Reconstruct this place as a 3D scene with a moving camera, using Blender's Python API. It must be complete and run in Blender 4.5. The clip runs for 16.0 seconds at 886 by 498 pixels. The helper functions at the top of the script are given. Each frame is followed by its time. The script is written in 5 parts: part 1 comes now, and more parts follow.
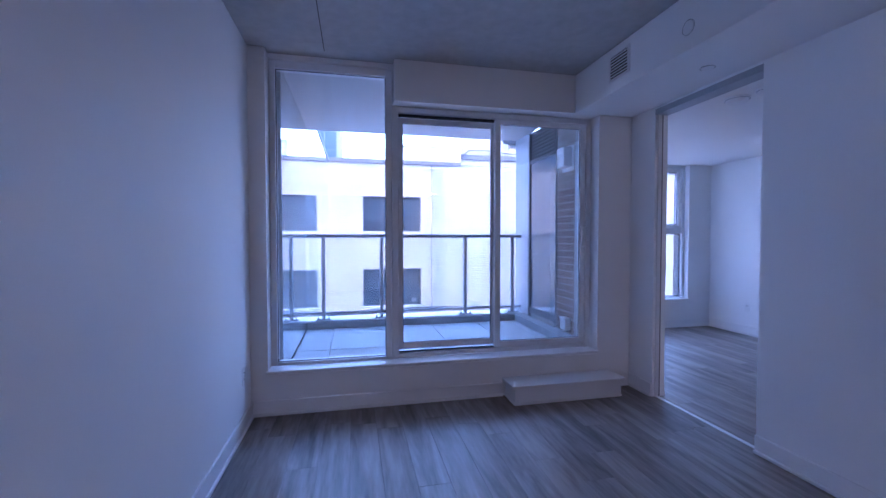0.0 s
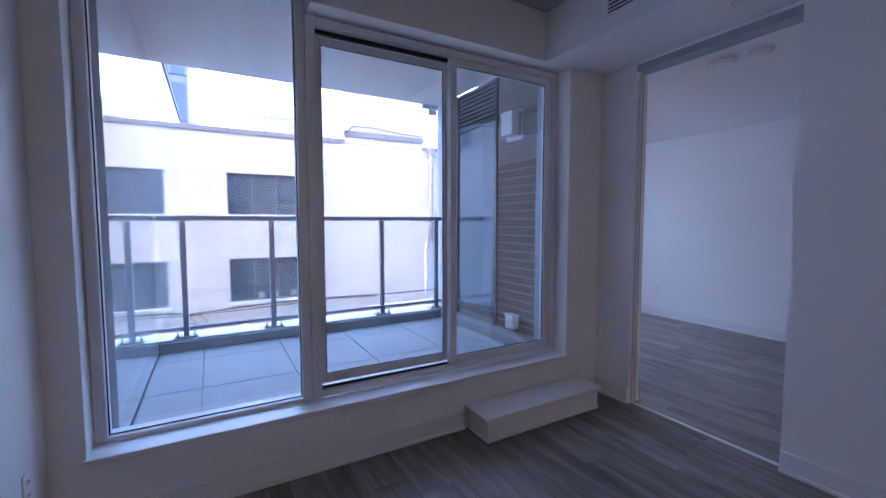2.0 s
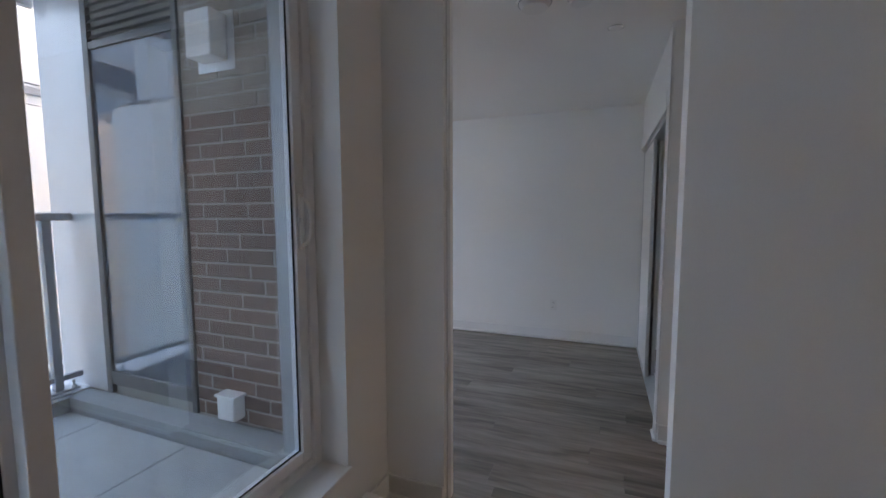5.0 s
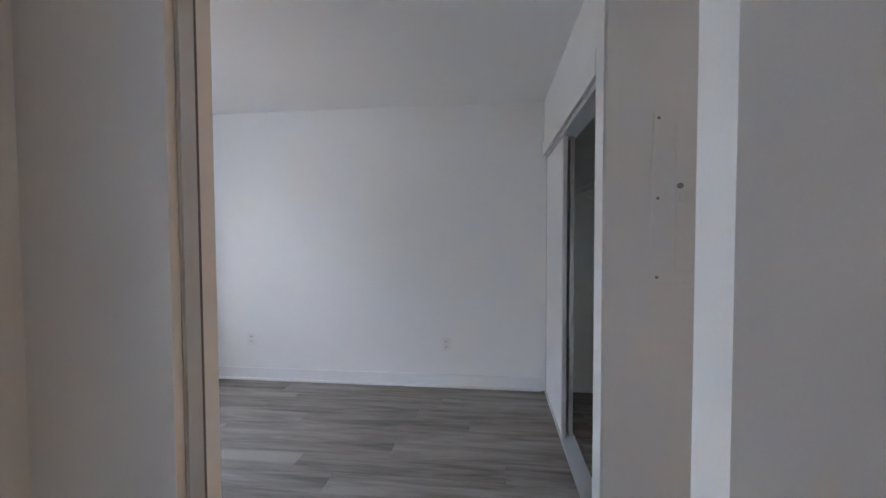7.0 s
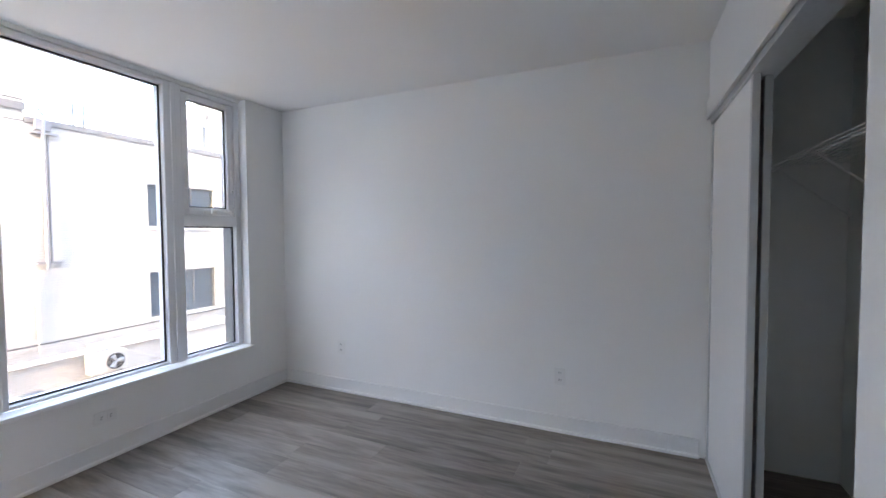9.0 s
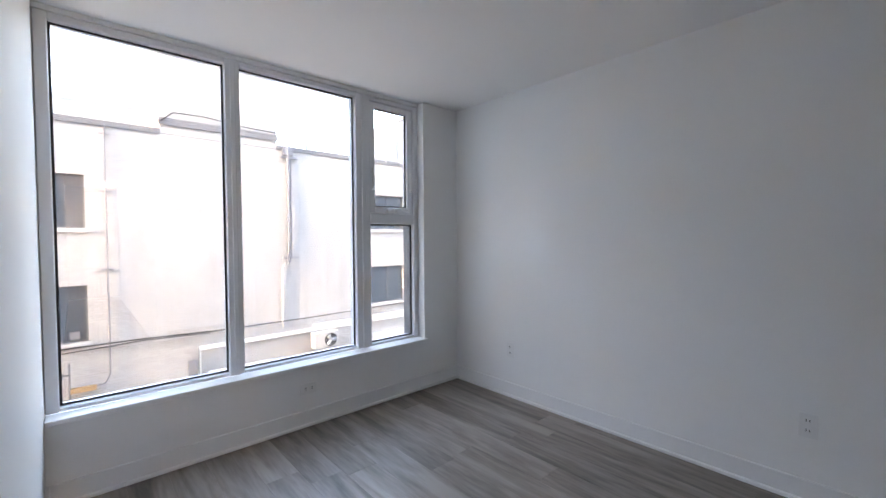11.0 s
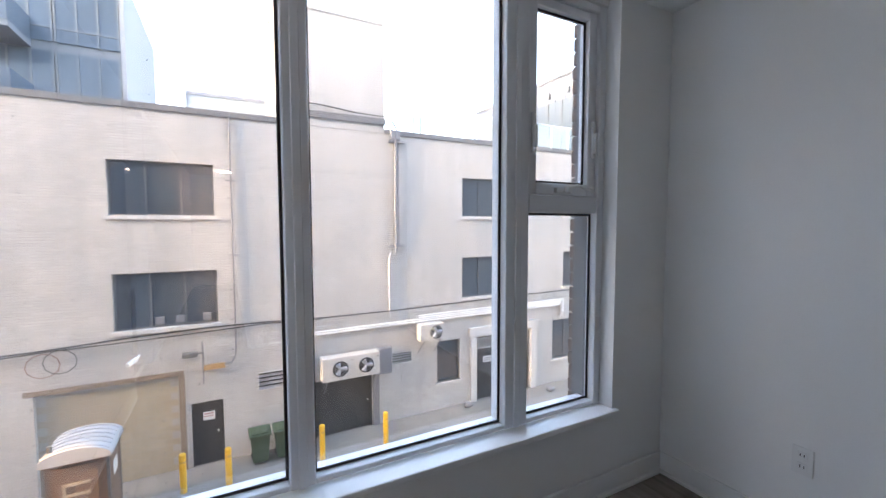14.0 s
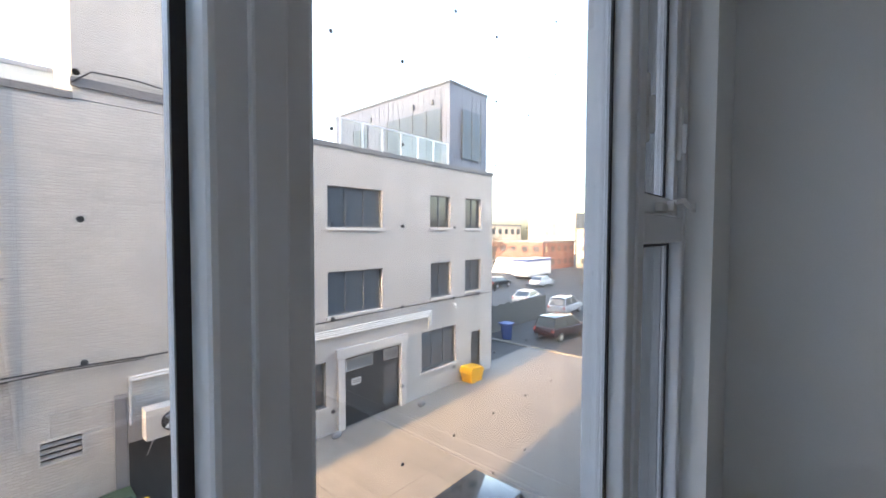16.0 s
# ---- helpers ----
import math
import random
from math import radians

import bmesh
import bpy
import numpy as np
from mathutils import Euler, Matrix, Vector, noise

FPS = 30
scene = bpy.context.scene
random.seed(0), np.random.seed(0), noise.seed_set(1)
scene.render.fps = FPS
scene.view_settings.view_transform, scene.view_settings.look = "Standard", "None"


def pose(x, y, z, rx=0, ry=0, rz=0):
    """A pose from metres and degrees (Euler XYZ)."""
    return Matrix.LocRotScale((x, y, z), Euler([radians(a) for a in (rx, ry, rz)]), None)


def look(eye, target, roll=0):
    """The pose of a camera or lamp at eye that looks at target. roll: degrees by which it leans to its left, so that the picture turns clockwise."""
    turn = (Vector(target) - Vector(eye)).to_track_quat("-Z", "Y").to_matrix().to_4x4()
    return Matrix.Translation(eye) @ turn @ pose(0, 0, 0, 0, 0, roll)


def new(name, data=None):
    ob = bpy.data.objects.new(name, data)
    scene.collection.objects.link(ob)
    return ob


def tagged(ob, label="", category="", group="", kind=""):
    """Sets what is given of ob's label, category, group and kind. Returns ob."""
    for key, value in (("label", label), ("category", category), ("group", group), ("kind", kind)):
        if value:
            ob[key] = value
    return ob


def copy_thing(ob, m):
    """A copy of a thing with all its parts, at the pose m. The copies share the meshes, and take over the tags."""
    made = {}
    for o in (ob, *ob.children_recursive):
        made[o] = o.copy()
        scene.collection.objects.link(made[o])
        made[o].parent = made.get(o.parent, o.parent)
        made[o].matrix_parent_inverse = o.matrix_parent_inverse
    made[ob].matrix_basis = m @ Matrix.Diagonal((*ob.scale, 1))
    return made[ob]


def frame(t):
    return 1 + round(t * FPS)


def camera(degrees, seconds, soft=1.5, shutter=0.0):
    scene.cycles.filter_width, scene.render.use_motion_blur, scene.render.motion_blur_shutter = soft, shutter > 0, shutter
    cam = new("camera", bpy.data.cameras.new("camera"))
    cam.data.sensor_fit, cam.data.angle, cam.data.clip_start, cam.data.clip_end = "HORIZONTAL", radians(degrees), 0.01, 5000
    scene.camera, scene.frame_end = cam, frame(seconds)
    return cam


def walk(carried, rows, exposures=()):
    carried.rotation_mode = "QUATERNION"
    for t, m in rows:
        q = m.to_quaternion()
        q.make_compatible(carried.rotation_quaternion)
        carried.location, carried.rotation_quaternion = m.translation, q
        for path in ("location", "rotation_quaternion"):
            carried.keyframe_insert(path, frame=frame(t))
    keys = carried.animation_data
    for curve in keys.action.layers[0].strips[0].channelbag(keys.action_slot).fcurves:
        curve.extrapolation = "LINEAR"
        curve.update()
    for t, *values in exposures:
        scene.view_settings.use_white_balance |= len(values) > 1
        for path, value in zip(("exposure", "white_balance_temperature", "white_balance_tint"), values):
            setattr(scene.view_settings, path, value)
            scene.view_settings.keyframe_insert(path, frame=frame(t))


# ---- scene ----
cam = camera(94.5, 16.0)
PATH = [
    (0, (0.211, 0.118, 1.347), (0.636, 2.072, 1.292), -0.0),
    (0.5, (0.118, 0.411, 1.344), (0.691, 2.326, 1.274), -0.1),
    (1, (0.059, 0.682, 1.334), (0.779, 2.545, 1.249), -0.1),
    (1.5, (0.044, 0.953, 1.331), (0.893, 2.76, 1.222), -0.1),
    (2, (0.059, 1.223, 1.33), (1.04, 2.961, 1.199), -0.1),
    (2.5, (0.12, 1.489, 1.335), (1.248, 3.133, 1.181), -0.1),
    (3, (0.233, 1.74, 1.344), (1.504, 3.276, 1.187), -0.1),
    (3.5, (0.376, 1.976, 1.363), (1.797, 3.374, 1.196), -0.2),
    (4, (0.538, 2.155, 1.377), (2.128, 3.356, 1.205), -0.2),
    (4.5, (0.738, 2.302, 1.395), (2.477, 3.274, 1.218), -0.1),
    (5, (0.987, 2.443, 1.38), (2.842, 3.17, 1.208), -0.2),
    (7.5, (2.243, 2.54, 1.33), (4.229, 2.762, 1.269), -0.2),
    (8, (2.462, 2.508, 1.324), (4.412, 2.835, 1.255), -0.4),
    (8.5, (2.664, 2.465, 1.321), (4.563, 3.088, 1.252), -0.5),
    (9, (2.727, 2.531, 1.344), (4.551, 3.349, 1.269), -0.3),
    (9.5, (2.808, 2.492, 1.342), (4.494, 3.566, 1.268), -0.4),
    (10, (2.837, 2.499, 1.308), (4.406, 3.739, 1.251), -0.4),
    (12.5, (3.176, 3.165, 1.293), (4.199, 4.88, 1.192), -0.2),
    (13, (3.286, 3.385, 1.279), (4.252, 5.133, 1.171), 0.0),
    (13.5, (3.411, 3.686, 1.296), (4.35, 5.448, 1.177), -0.1),
    (14, (3.461, 3.995, 1.358), (4.394, 5.76, 1.236), -0.1),
    (14.5, (3.46, 4.33, 1.381), (4.396, 6.094, 1.264), 0.0),
    (15, (3.455, 4.616, 1.401), (4.495, 6.321, 1.294), 0.0),
    (15.5, (3.481, 4.88, 1.43), (4.736, 6.434, 1.331), 0.0),
    (16, (3.525, 5.13, 1.435), (5.016, 6.463, 1.36), 0.2),
]
EXPOSURES = [(0, 4.9, 4750, 37), (1, 4.83, 5050, 35), (2.5, 4.72, 5700, 28), (3.5, 4.68, 6300, 22), (5, 4.75, 7200, 18), (7.5, 5.3, 7400, 19), (9, 5.27, 7400, 19), (10, 5.15, 7400, 19), (12.5, 4.55, 7350, 19), (13.5, 4.35, 7300, 19), (14.5, 4.25, 7200, 18), (16, 3.85, 7150, 16)]
walk(cam, [(t, look(eye, target, roll)) for t, eye, target, roll in PATH], EXPOSURES)

# ---- world and large lights ----
world = bpy.data.worlds.new("world")
scene.world = world
world.use_nodes = True
wn, wl = world.node_tree.nodes, world.node_tree.links
sky = wn.new("ShaderNodeTexSky")
sky.sky_type, sky.sun_disc = "NISHITA", False
sky.sun_elevation, sky.sun_rotation = radians(15), radians(267)
sky.air_density, sky.dust_density = 1.0, 4.0
wl.new(sky.outputs[0], wn["Background"].inputs[0])
wn["Background"].inputs[1].default_value = 0.15
sun = new("sun", bpy.data.lights.new("sun", "SUN"))
sun.data.energy, sun.data.angle, sun.data.color = 1.9, radians(0.6), (1.0, 0.6, 0.25)
sun.matrix_world = look((0, 0, 0), (0.965, 0.05, -0.259))
# area lamps added in the two window openings, lifting the rooms above the sky's light
for lname, eye, sx, sz, watts in (("living_window_fill", (0.95, 3.50, 1.4), 2.6, 2.0, 0.06), ("bedroom_window_fill", (3.97, 5.43, 1.42), 2.25, 1.9, 0.11)):
    opening = new(lname, bpy.data.lights.new(lname, "AREA"))
    opening.data.shape, opening.data.size, opening.data.size_y = "RECTANGLE", sx, sz
    opening.data.energy, opening.data.color = watts, (0.84, 0.93, 1.0)
    opening.matrix_world = look(eye, (eye[0], eye[1] - 1, eye[2]))


# ---- materials ----
def mat(name, color, rough=0.5, metal=0.0, var=0.06, scale=6.0, grain=60.0, bump=0.0, coat=0.0, spread=0.0, stretch=(1, 1, 1), spec=0.5):
    """A principled surface whose colour and gloss wander at two scales; spread: how far pieces differ."""
    m = bpy.data.materials.new(name)
    m.use_nodes = True
    n, l = m.node_tree.nodes, m.node_tree.links
    p = n["Principled BSDF"]
    p.inputs["Metallic"].default_value = metal
    p.inputs["Coat Weight"].default_value = coat
    p.inputs["Specular IOR Level"].default_value = spec
    tc = n.new("ShaderNodeTexCoord")
    mp = n.new("ShaderNodeMapping")
    mp.inputs["Scale"].default_value = stretch
    l.new(tc.outputs["Object"], mp.inputs[0])
    big, small = n.new("ShaderNodeTexNoise"), n.new("ShaderNodeTexNoise")
    for t, s in ((big, scale), (small, grain)):
        t.inputs["Scale"].default_value = s
        t.inputs["Detail"].default_value = 5
        l.new(mp.outputs[0], t.inputs["Vector"])
    add = n.new("ShaderNodeMath")
    add.operation = "ADD"
    l.new(big.outputs[0], add.inputs[0])
    l.new(small.outputs[0], add.inputs[1])
    src = add.outputs[0]
    if spread:
        info = n.new("ShaderNodeObjectInfo")
        mul = n.new("ShaderNodeMath")
        mul.operation = "MULTIPLY_ADD"
        l.new(info.outputs["Random"], mul.inputs[0])
        mul.inputs[1].default_value = spread
        l.new(add.outputs[0], mul.inputs[2])
        sub = n.new("ShaderNodeMath")
        sub.operation = "SUBTRACT"
        l.new(mul.outputs[0], sub.inputs[0])
        sub.inputs[1].default_value = spread / 2
        src = sub.outputs[0]
    ramp = n.new("ShaderNodeMapRange")
    ramp.inputs["From Min"].default_value, ramp.inputs["From Max"].default_value = 0.6, 1.4
    ramp.inputs["To Min"].default_value, ramp.inputs["To Max"].default_value = 1 - var, 1 + var
    ramp.clamp = False
    l.new(src, ramp.inputs[0])
    mix = n.new("ShaderNodeVectorMath")
    mix.operation = "SCALE"
    mix.inputs[0].default_value = color
    l.new(ramp.outputs[0], mix.inputs["Scale"])
    l.new(mix.outputs[0], p.inputs["Base Color"])
    rr = n.new("ShaderNodeMapRange")
    rr.inputs["To Min"].default_value, rr.inputs["To Max"].default_value = rough * 0.85, min(1, rough * 1.15)
    l.new(big.outputs[0], rr.inputs[0])
    l.new(rr.outputs[0], p.inputs["Roughness"])
    if bump:
        b = n.new("ShaderNodeBump")
        b.inputs["Strength"].default_value, b.inputs["Distance"].default_value = bump, 0.004
        l.new(small.outputs[0], b.inputs["Height"])
        l.new(b.outputs[0], p.inputs["Normal"])
    return m


def wood_mat(name, dark, light, along="y", spread=0.6, rough=0.42):
    """Printed vinyl plank: long grain along one axis, knots and tone differing plank by plank."""
    m = mat(name, light, rough, var=0.05, spec=0.4)
    n, l = m.node_tree.nodes, m.node_tree.links
    p = n["Principled BSDF"]
    tc, info = n.new("ShaderNodeTexCoord"), n.new("ShaderNodeObjectInfo")
    off = n.new("ShaderNodeVectorMath")
    off.operation = "MULTIPLY_ADD"
    l.new(info.outputs["Random"], off.inputs[0])
    off.inputs[1].default_value = (37, 91, 53)
    l.new(tc.outputs["Object"], off.inputs[2])
    mp = n.new("ShaderNodeMapping")
    mp.inputs["Scale"].default_value = (6.5, 0.7, 1) if along == "y" else (0.55, 9, 1)
    l.new(off.outputs[0], mp.inputs[0])
    g1, g2 = n.new("ShaderNodeTexNoise"), n.new("ShaderNodeTexNoise")
    g1.inputs["Scale"].default_value, g1.inputs["Detail"].default_value, g1.inputs["Distortion"].default_value = 1.6, 6, 0.8
    g2.inputs["Scale"].default_value, g2.inputs["Detail"].default_value = 9, 6
    l.new(mp.outputs[0], g1.inputs["Vector"])
    l.new(mp.outputs[0], g2.inputs["Vector"])
    a = n.new("ShaderNodeMath")
    a.operation = "MULTIPLY_ADD"
    l.new(g2.outputs[0], a.inputs[0])
    a.inputs[1].default_value = 0.35
    l.new(g1.outputs[0], a.inputs[2])
    b = n.new("ShaderNodeMath")
    b.operation = "MULTIPLY_ADD"
    l.new(info.outputs["Random"], b.inputs[0])
    b.inputs[1].default_value = spread * 0.45
    l.new(a.outputs[0], b.inputs[2])
    r = n.new("ShaderNodeValToRGB")
    r.color_ramp.elements[0].position, r.color_ramp.elements[0].color = 0.50, (*dark, 1)
    r.color_ramp.elements[1].position, r.color_ramp.elements[1].color = 0.95, (*light, 1)
    l.new(b.outputs[0], r.inputs[0])
    l.new(r.outputs[0], p.inputs["Base Color"])
    bp = n.new("ShaderNodeBump")
    bp.inputs["Strength"].default_value, bp.inputs["Distance"].default_value = 0.12, 0.002
    l.new(g2.outputs[0], bp.inputs["Height"])
    l.new(bp.outputs[0], p.inputs["Normal"])
    return m


def brick_mat(name, c1, c2, mortar, rough, axis="y"):
    """Painted brickwork too far off for single bricks: courses 75 mm high, soft joints."""
    m = mat(name, c1, rough)
    n, l = m.node_tree.nodes, m.node_tree.links
    p = n["Principled BSDF"]
    tc = n.new("ShaderNodeTexCoord")
    sep, com = n.new("ShaderNodeSeparateXYZ"), n.new("ShaderNodeCombineXYZ")
    l.new(tc.outputs["Object"], sep.inputs[0])
    l.new(sep.outputs["X" if axis == "y" else "Y"], com.inputs[0])
    l.new(sep.outputs["Z"], com.inputs[1])
    bt = n.new("ShaderNodeTexBrick")
    bt.inputs["Scale"].default_value = 1.0
    bt.inputs["Brick Width"].default_value, bt.inputs["Row Height"].default_value = 0.215, 0.075
    bt.inputs["Mortar Size"].default_value, bt.inputs["Mortar Smooth"].default_value = 0.008, 0.5
    for k, c in (("Color1", c1), ("Color2", c2), ("Mortar", mortar)):
        bt.inputs[k].default_value = (*c, 1)
    l.new(com.outputs[0], bt.inputs["Vector"])
    ns = n.new("ShaderNodeTexNoise")
    ns.inputs["Scale"].default_value, ns.inputs["Detail"].default_value = 0.6, 8
    l.new(tc.outputs["Object"], ns.inputs["Vector"])
    mr = n.new("ShaderNodeMapRange")
    mr.inputs["From Min"].default_value, mr.inputs["From Max"].default_value = 0.3, 0.7
    mr.inputs["To Min"].default_value, mr.inputs["To Max"].default_value = 0.9, 1.08
    l.new(ns.outputs[0], mr.inputs[0])
    sc = n.new("ShaderNodeVectorMath")
    sc.operation = "SCALE"
    l.new(bt.outputs["Color"], sc.inputs[0])
    l.new(mr.outputs[0], sc.inputs["Scale"])
    l.new(sc.outputs[0], p.inputs["Base Color"])
    bp = n.new("ShaderNodeBump")
    bp.invert = True
    bp.inputs["Strength"].default_value, bp.inputs["Distance"].default_value = 0.8, 0.010
    l.new(bt.outputs["Fac"], bp.inputs["Height"])
    l.new(bp.outputs[0], p.inputs["Normal"])
    return m


def pane_mat(name, tint=(1, 1, 1), dust_haze=0.0, gain=1.0):
    """Clear glazing: see-through, with a mirror share that grows by Fresnel, and a pale film for dust and haze."""
    m = bpy.data.materials.new(name)
    m.use_nodes = True
    n, l = m.node_tree.nodes, m.node_tree.links
    n.remove(n["Principled BSDF"])
    tr, gl, lw, mix = n.new("ShaderNodeBsdfTransparent"), n.new("ShaderNodeBsdfGlossy"), n.new("ShaderNodeLayerWeight"), n.new("ShaderNodeMixShader")
    tr.inputs[0].default_value = (*tint, 1)
    gl.inputs["Roughness"].default_value = 0.0
    lw.inputs[0].default_value = 0.5
    pw = n.new("ShaderNodeMath")
    pw.operation = "POWER"
    pw.inputs[1].default_value = 3.2
    l.new(lw.outputs["Facing"], pw.inputs[0])
    k = n.new("ShaderNodeMath")
    k.operation = "MULTIPLY_ADD"
    k.use_clamp = True
    k.inputs[1].default_value, k.inputs[2].default_value = 0.85 - 0.04 * gain, 0.04 * gain
    l.new(pw.outputs[0], k.inputs[0])
    l.new(k.outputs[0], mix.inputs[0])
    l.new(tr.outputs[0], mix.inputs[1])
    l.new(gl.outputs[0], mix.inputs[2])
    out = mix.outputs[0]
    if dust_haze:
        df, mx2 = n.new("ShaderNodeBsdfDiffuse"), n.new("ShaderNodeMixShader")
        df.inputs[0].default_value = (0.7, 0.7, 0.68, 1)
        tc, ns, mr = n.new("ShaderNodeTexCoord"), n.new("ShaderNodeTexNoise"), n.new("ShaderNodeMapRange")
        mp = n.new("ShaderNodeMapping")
        mp.inputs["Scale"].default_value = (9, 9, 0.8)
        l.new(tc.outputs["Object"], mp.inputs[0])
        l.new(mp.outputs[0], ns.inputs["Vector"])
        ns.inputs["Scale"].default_value, ns.inputs["Detail"].default_value = 2, 5
        mr.inputs["From Min"].default_value, mr.inputs["From Max"].default_value = 0.4, 0.75
        mr.inputs["To Max"].default_value = dust_haze
        l.new(ns.outputs[0], mr.inputs[0])
        l.new(mr.outputs[0], mx2.inputs[0])
        l.new(out, mx2.inputs[1])
        l.new(df.outputs[0], mx2.inputs[2])
        out = mx2.outputs[0]
    l.new(out, n["Material Output"].inputs[0])
    return m


def glow_mat(name, color, strength):
    m = bpy.data.materials.new(name)
    m.use_nodes = True
    p = m.node_tree.nodes["Principled BSDF"]
    p.inputs["Emission Color"].default_value, p.inputs["Emission Strength"].default_value = (*color, 1), strength
    return m


PAINT = mat("wall_paint", (0.87, 0.87, 0.86), 0.55, var=0.025, scale=1.5, grain=220, bump=0.05)
CEIL = mat("ceiling_paint", (0.88, 0.88, 0.87), 0.8, var=0.02, scale=1.2, grain=200, bump=0.05)
TRIM = mat("trim_paint", (0.84, 0.84, 0.84), 0.3, var=0.02, scale=3)
PVC = mat("window_pvc", (0.80, 0.81, 0.83), 0.32, var=0.02, scale=4)
CONC = mat("ceiling_concrete", (0.46, 0.46, 0.45), 0.75, var=0.14, scale=1.7, grain=14, bump=0.25)
GASKET = mat("black_gasket", (0.02, 0.02, 0.022), 0.6)
SLOT = mat("dark_slot", (0.03, 0.03, 0.03), 0.8)
ALU = mat("brushed_aluminium", (0.66, 0.67, 0.68), 0.38, 0.45, var=0.05, stretch=(1, 1, 0.05))
ALUP = mat("grey_aluminium_paint", (0.36, 0.38, 0.41), 0.42, 0.3, var=0.05)
PLASTIC = mat("white_plastic", (0.82, 0.82, 0.81), 0.35, var=0.01)
SCREW = mat("steel_screw", (0.35, 0.33, 0.3), 0.35, 1.0)
PLANK = wood_mat("vinyl_plank", (0.105, 0.088, 0.076), (0.335, 0.29, 0.255), spread=0.35)
SUB = mat("subfloor", (0.03, 0.028, 0.026), 0.9)
GLASS = pane_mat("window_glass", (0.95, 0.97, 0.97), 0.03, 1.4)
# the pale film is dust in the bedroom, painted haze on the sliding door
GLASSD = pane_mat("dusty_hazy_glass", (0.94, 0.96, 0.965), 0.06, 2.6)
RAILGL = pane_mat("railing_glass", (0.93, 0.96, 0.96))
PAVER = mat("balcony_paver", (0.46, 0.47, 0.47), 0.75, var=0.12, scale=5, grain=150, bump=0.15, spread=0.12)
CURB = mat("curb_membrane", (0.33, 0.35, 0.36), 0.6, var=0.14, scale=6)
FLASH = mat("curb_flashing", (0.66, 0.68, 0.70), 0.4, 0.4, var=0.06)
PANEL = mat("glossy_white_cladding", (0.58, 0.61, 0.64), 0.06, var=0.03, coat=1.0, scale=1.0, spec=1.0)
SOFFIT = mat("balcony_soffit", (0.62, 0.62, 0.62), 0.8, var=0.08, scale=2, grain=30, bump=0.1)
BRICK = mat("brown_brick", (0.19, 0.125, 0.10), 0.8, var=0.25, scale=9, grain=120, bump=0.12, spread=0.5)
BUFF = mat("buff_brick", (0.31, 0.27, 0.23), 0.8, var=0.18, scale=9, grain=120, bump=0.12, spread=0.4)
MORTAR = mat("mortar", (0.40, 0.385, 0.36), 0.95, var=0.1, bump=0.2)
SPAND = mat("spandrel_glass", (0.10, 0.13, 0.17), 0.015, var=0.04, coat=1.0, spec=0.8)
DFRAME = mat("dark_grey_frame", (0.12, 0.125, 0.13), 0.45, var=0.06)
WBRICK = brick_mat("painted_white_brick", (0.55, 0.525, 0.50), (0.475, 0.455, 0.435), (0.34, 0.325, 0.31), 0.75)
WBRICKX = brick_mat("painted_white_brick_side", (0.55, 0.525, 0.50), (0.475, 0.455, 0.435), (0.34, 0.325, 0.31), 0.75, "x")
COPING = mat("parapet_coping", (0.17, 0.165, 0.17), 0.6, var=0.12)
FARGL = mat("far_window_glass", (0.055, 0.07, 0.085), 0.05, var=0.12, scale=0.8, grain=6, spec=0.9)
LINTEL = mat("painted_lintel", (0.56, 0.54, 0.52), 0.7, var=0.08)
CONDUIT = mat("galvanised_conduit", (0.22, 0.22, 0.235), 0.55, 0.1, var=0.12)
CASING = mat("beige_grey_casing", (0.52, 0.50, 0.47), 0.5, var=0.08, scale=3)
WPIPE = mat("white_insulated_pipe", (0.76, 0.76, 0.75), 0.55, var=0.05)
CABLE = mat("black_cable", (0.02, 0.02, 0.02), 0.6)
BLOCK = mat("concrete_block", (0.40, 0.34, 0.26), 0.9, var=0.14, scale=4, grain=80, bump=0.4, spread=0.3)
RUST = mat("old_lintel_brick", (0.25, 0.19, 0.145), 0.9, var=0.3, scale=9)
DOORBK = mat("black_door_paint", (0.035, 0.038, 0.042), 0.45, var=0.15)
ALLEY = mat("alley_concrete", (0.22, 0.208, 0.19), 0.85, var=0.22, scale=0.9, grain=22, bump=0.04)
ASPH = mat("asphalt", (0.055, 0.055, 0.057), 0.9, var=0.25, scale=0.7, grain=40, bump=0.2)
JOINT = mat("joint_filler", (0.10, 0.095, 0.09), 0.9)
YELLOW = mat("yellow_paint", (0.75, 0.42, 0.02), 0.45, var=0.1)
YBIN = mat("yellow_plastic", (0.80, 0.40, 0.01), 0.5, var=0.08)
GREEN = mat("green_plastic", (0.05, 0.085, 0.05), 0.5, var=0.15)
BLUEP = mat("blue_plastic", (0.02, 0.06, 0.22), 0.5, var=0.1)
TBROWN = mat("brown_plastic", (0.17, 0.11, 0.08), 0.5, var=0.12)
TROOF = mat("grey_plastic_roof", (0.43, 0.44, 0.46), 0.5, var=0.08)
FAN = mat("fan_black", (0.02, 0.02, 0.02), 0.5)
ZINC = mat("zinc_cladding", (0.17, 0.195, 0.25), 0.55, 0.0, var=0.1, scale=2)
TWPALE = mat("tower_pale_render", (0.30, 0.30, 0.31), 0.8, var=0.05, scale=0.5)
# the wide tone drift paints uneven reflections into this glass
TWGL = mat("tower_glass", (0.085, 0.115, 0.155), 0.08, 0.0, var=0.4, scale=0.35, spec=0.25)
TWGREY = mat("tower_grey_panel", (0.17, 0.18, 0.195), 0.6, var=0.08, scale=0.5)
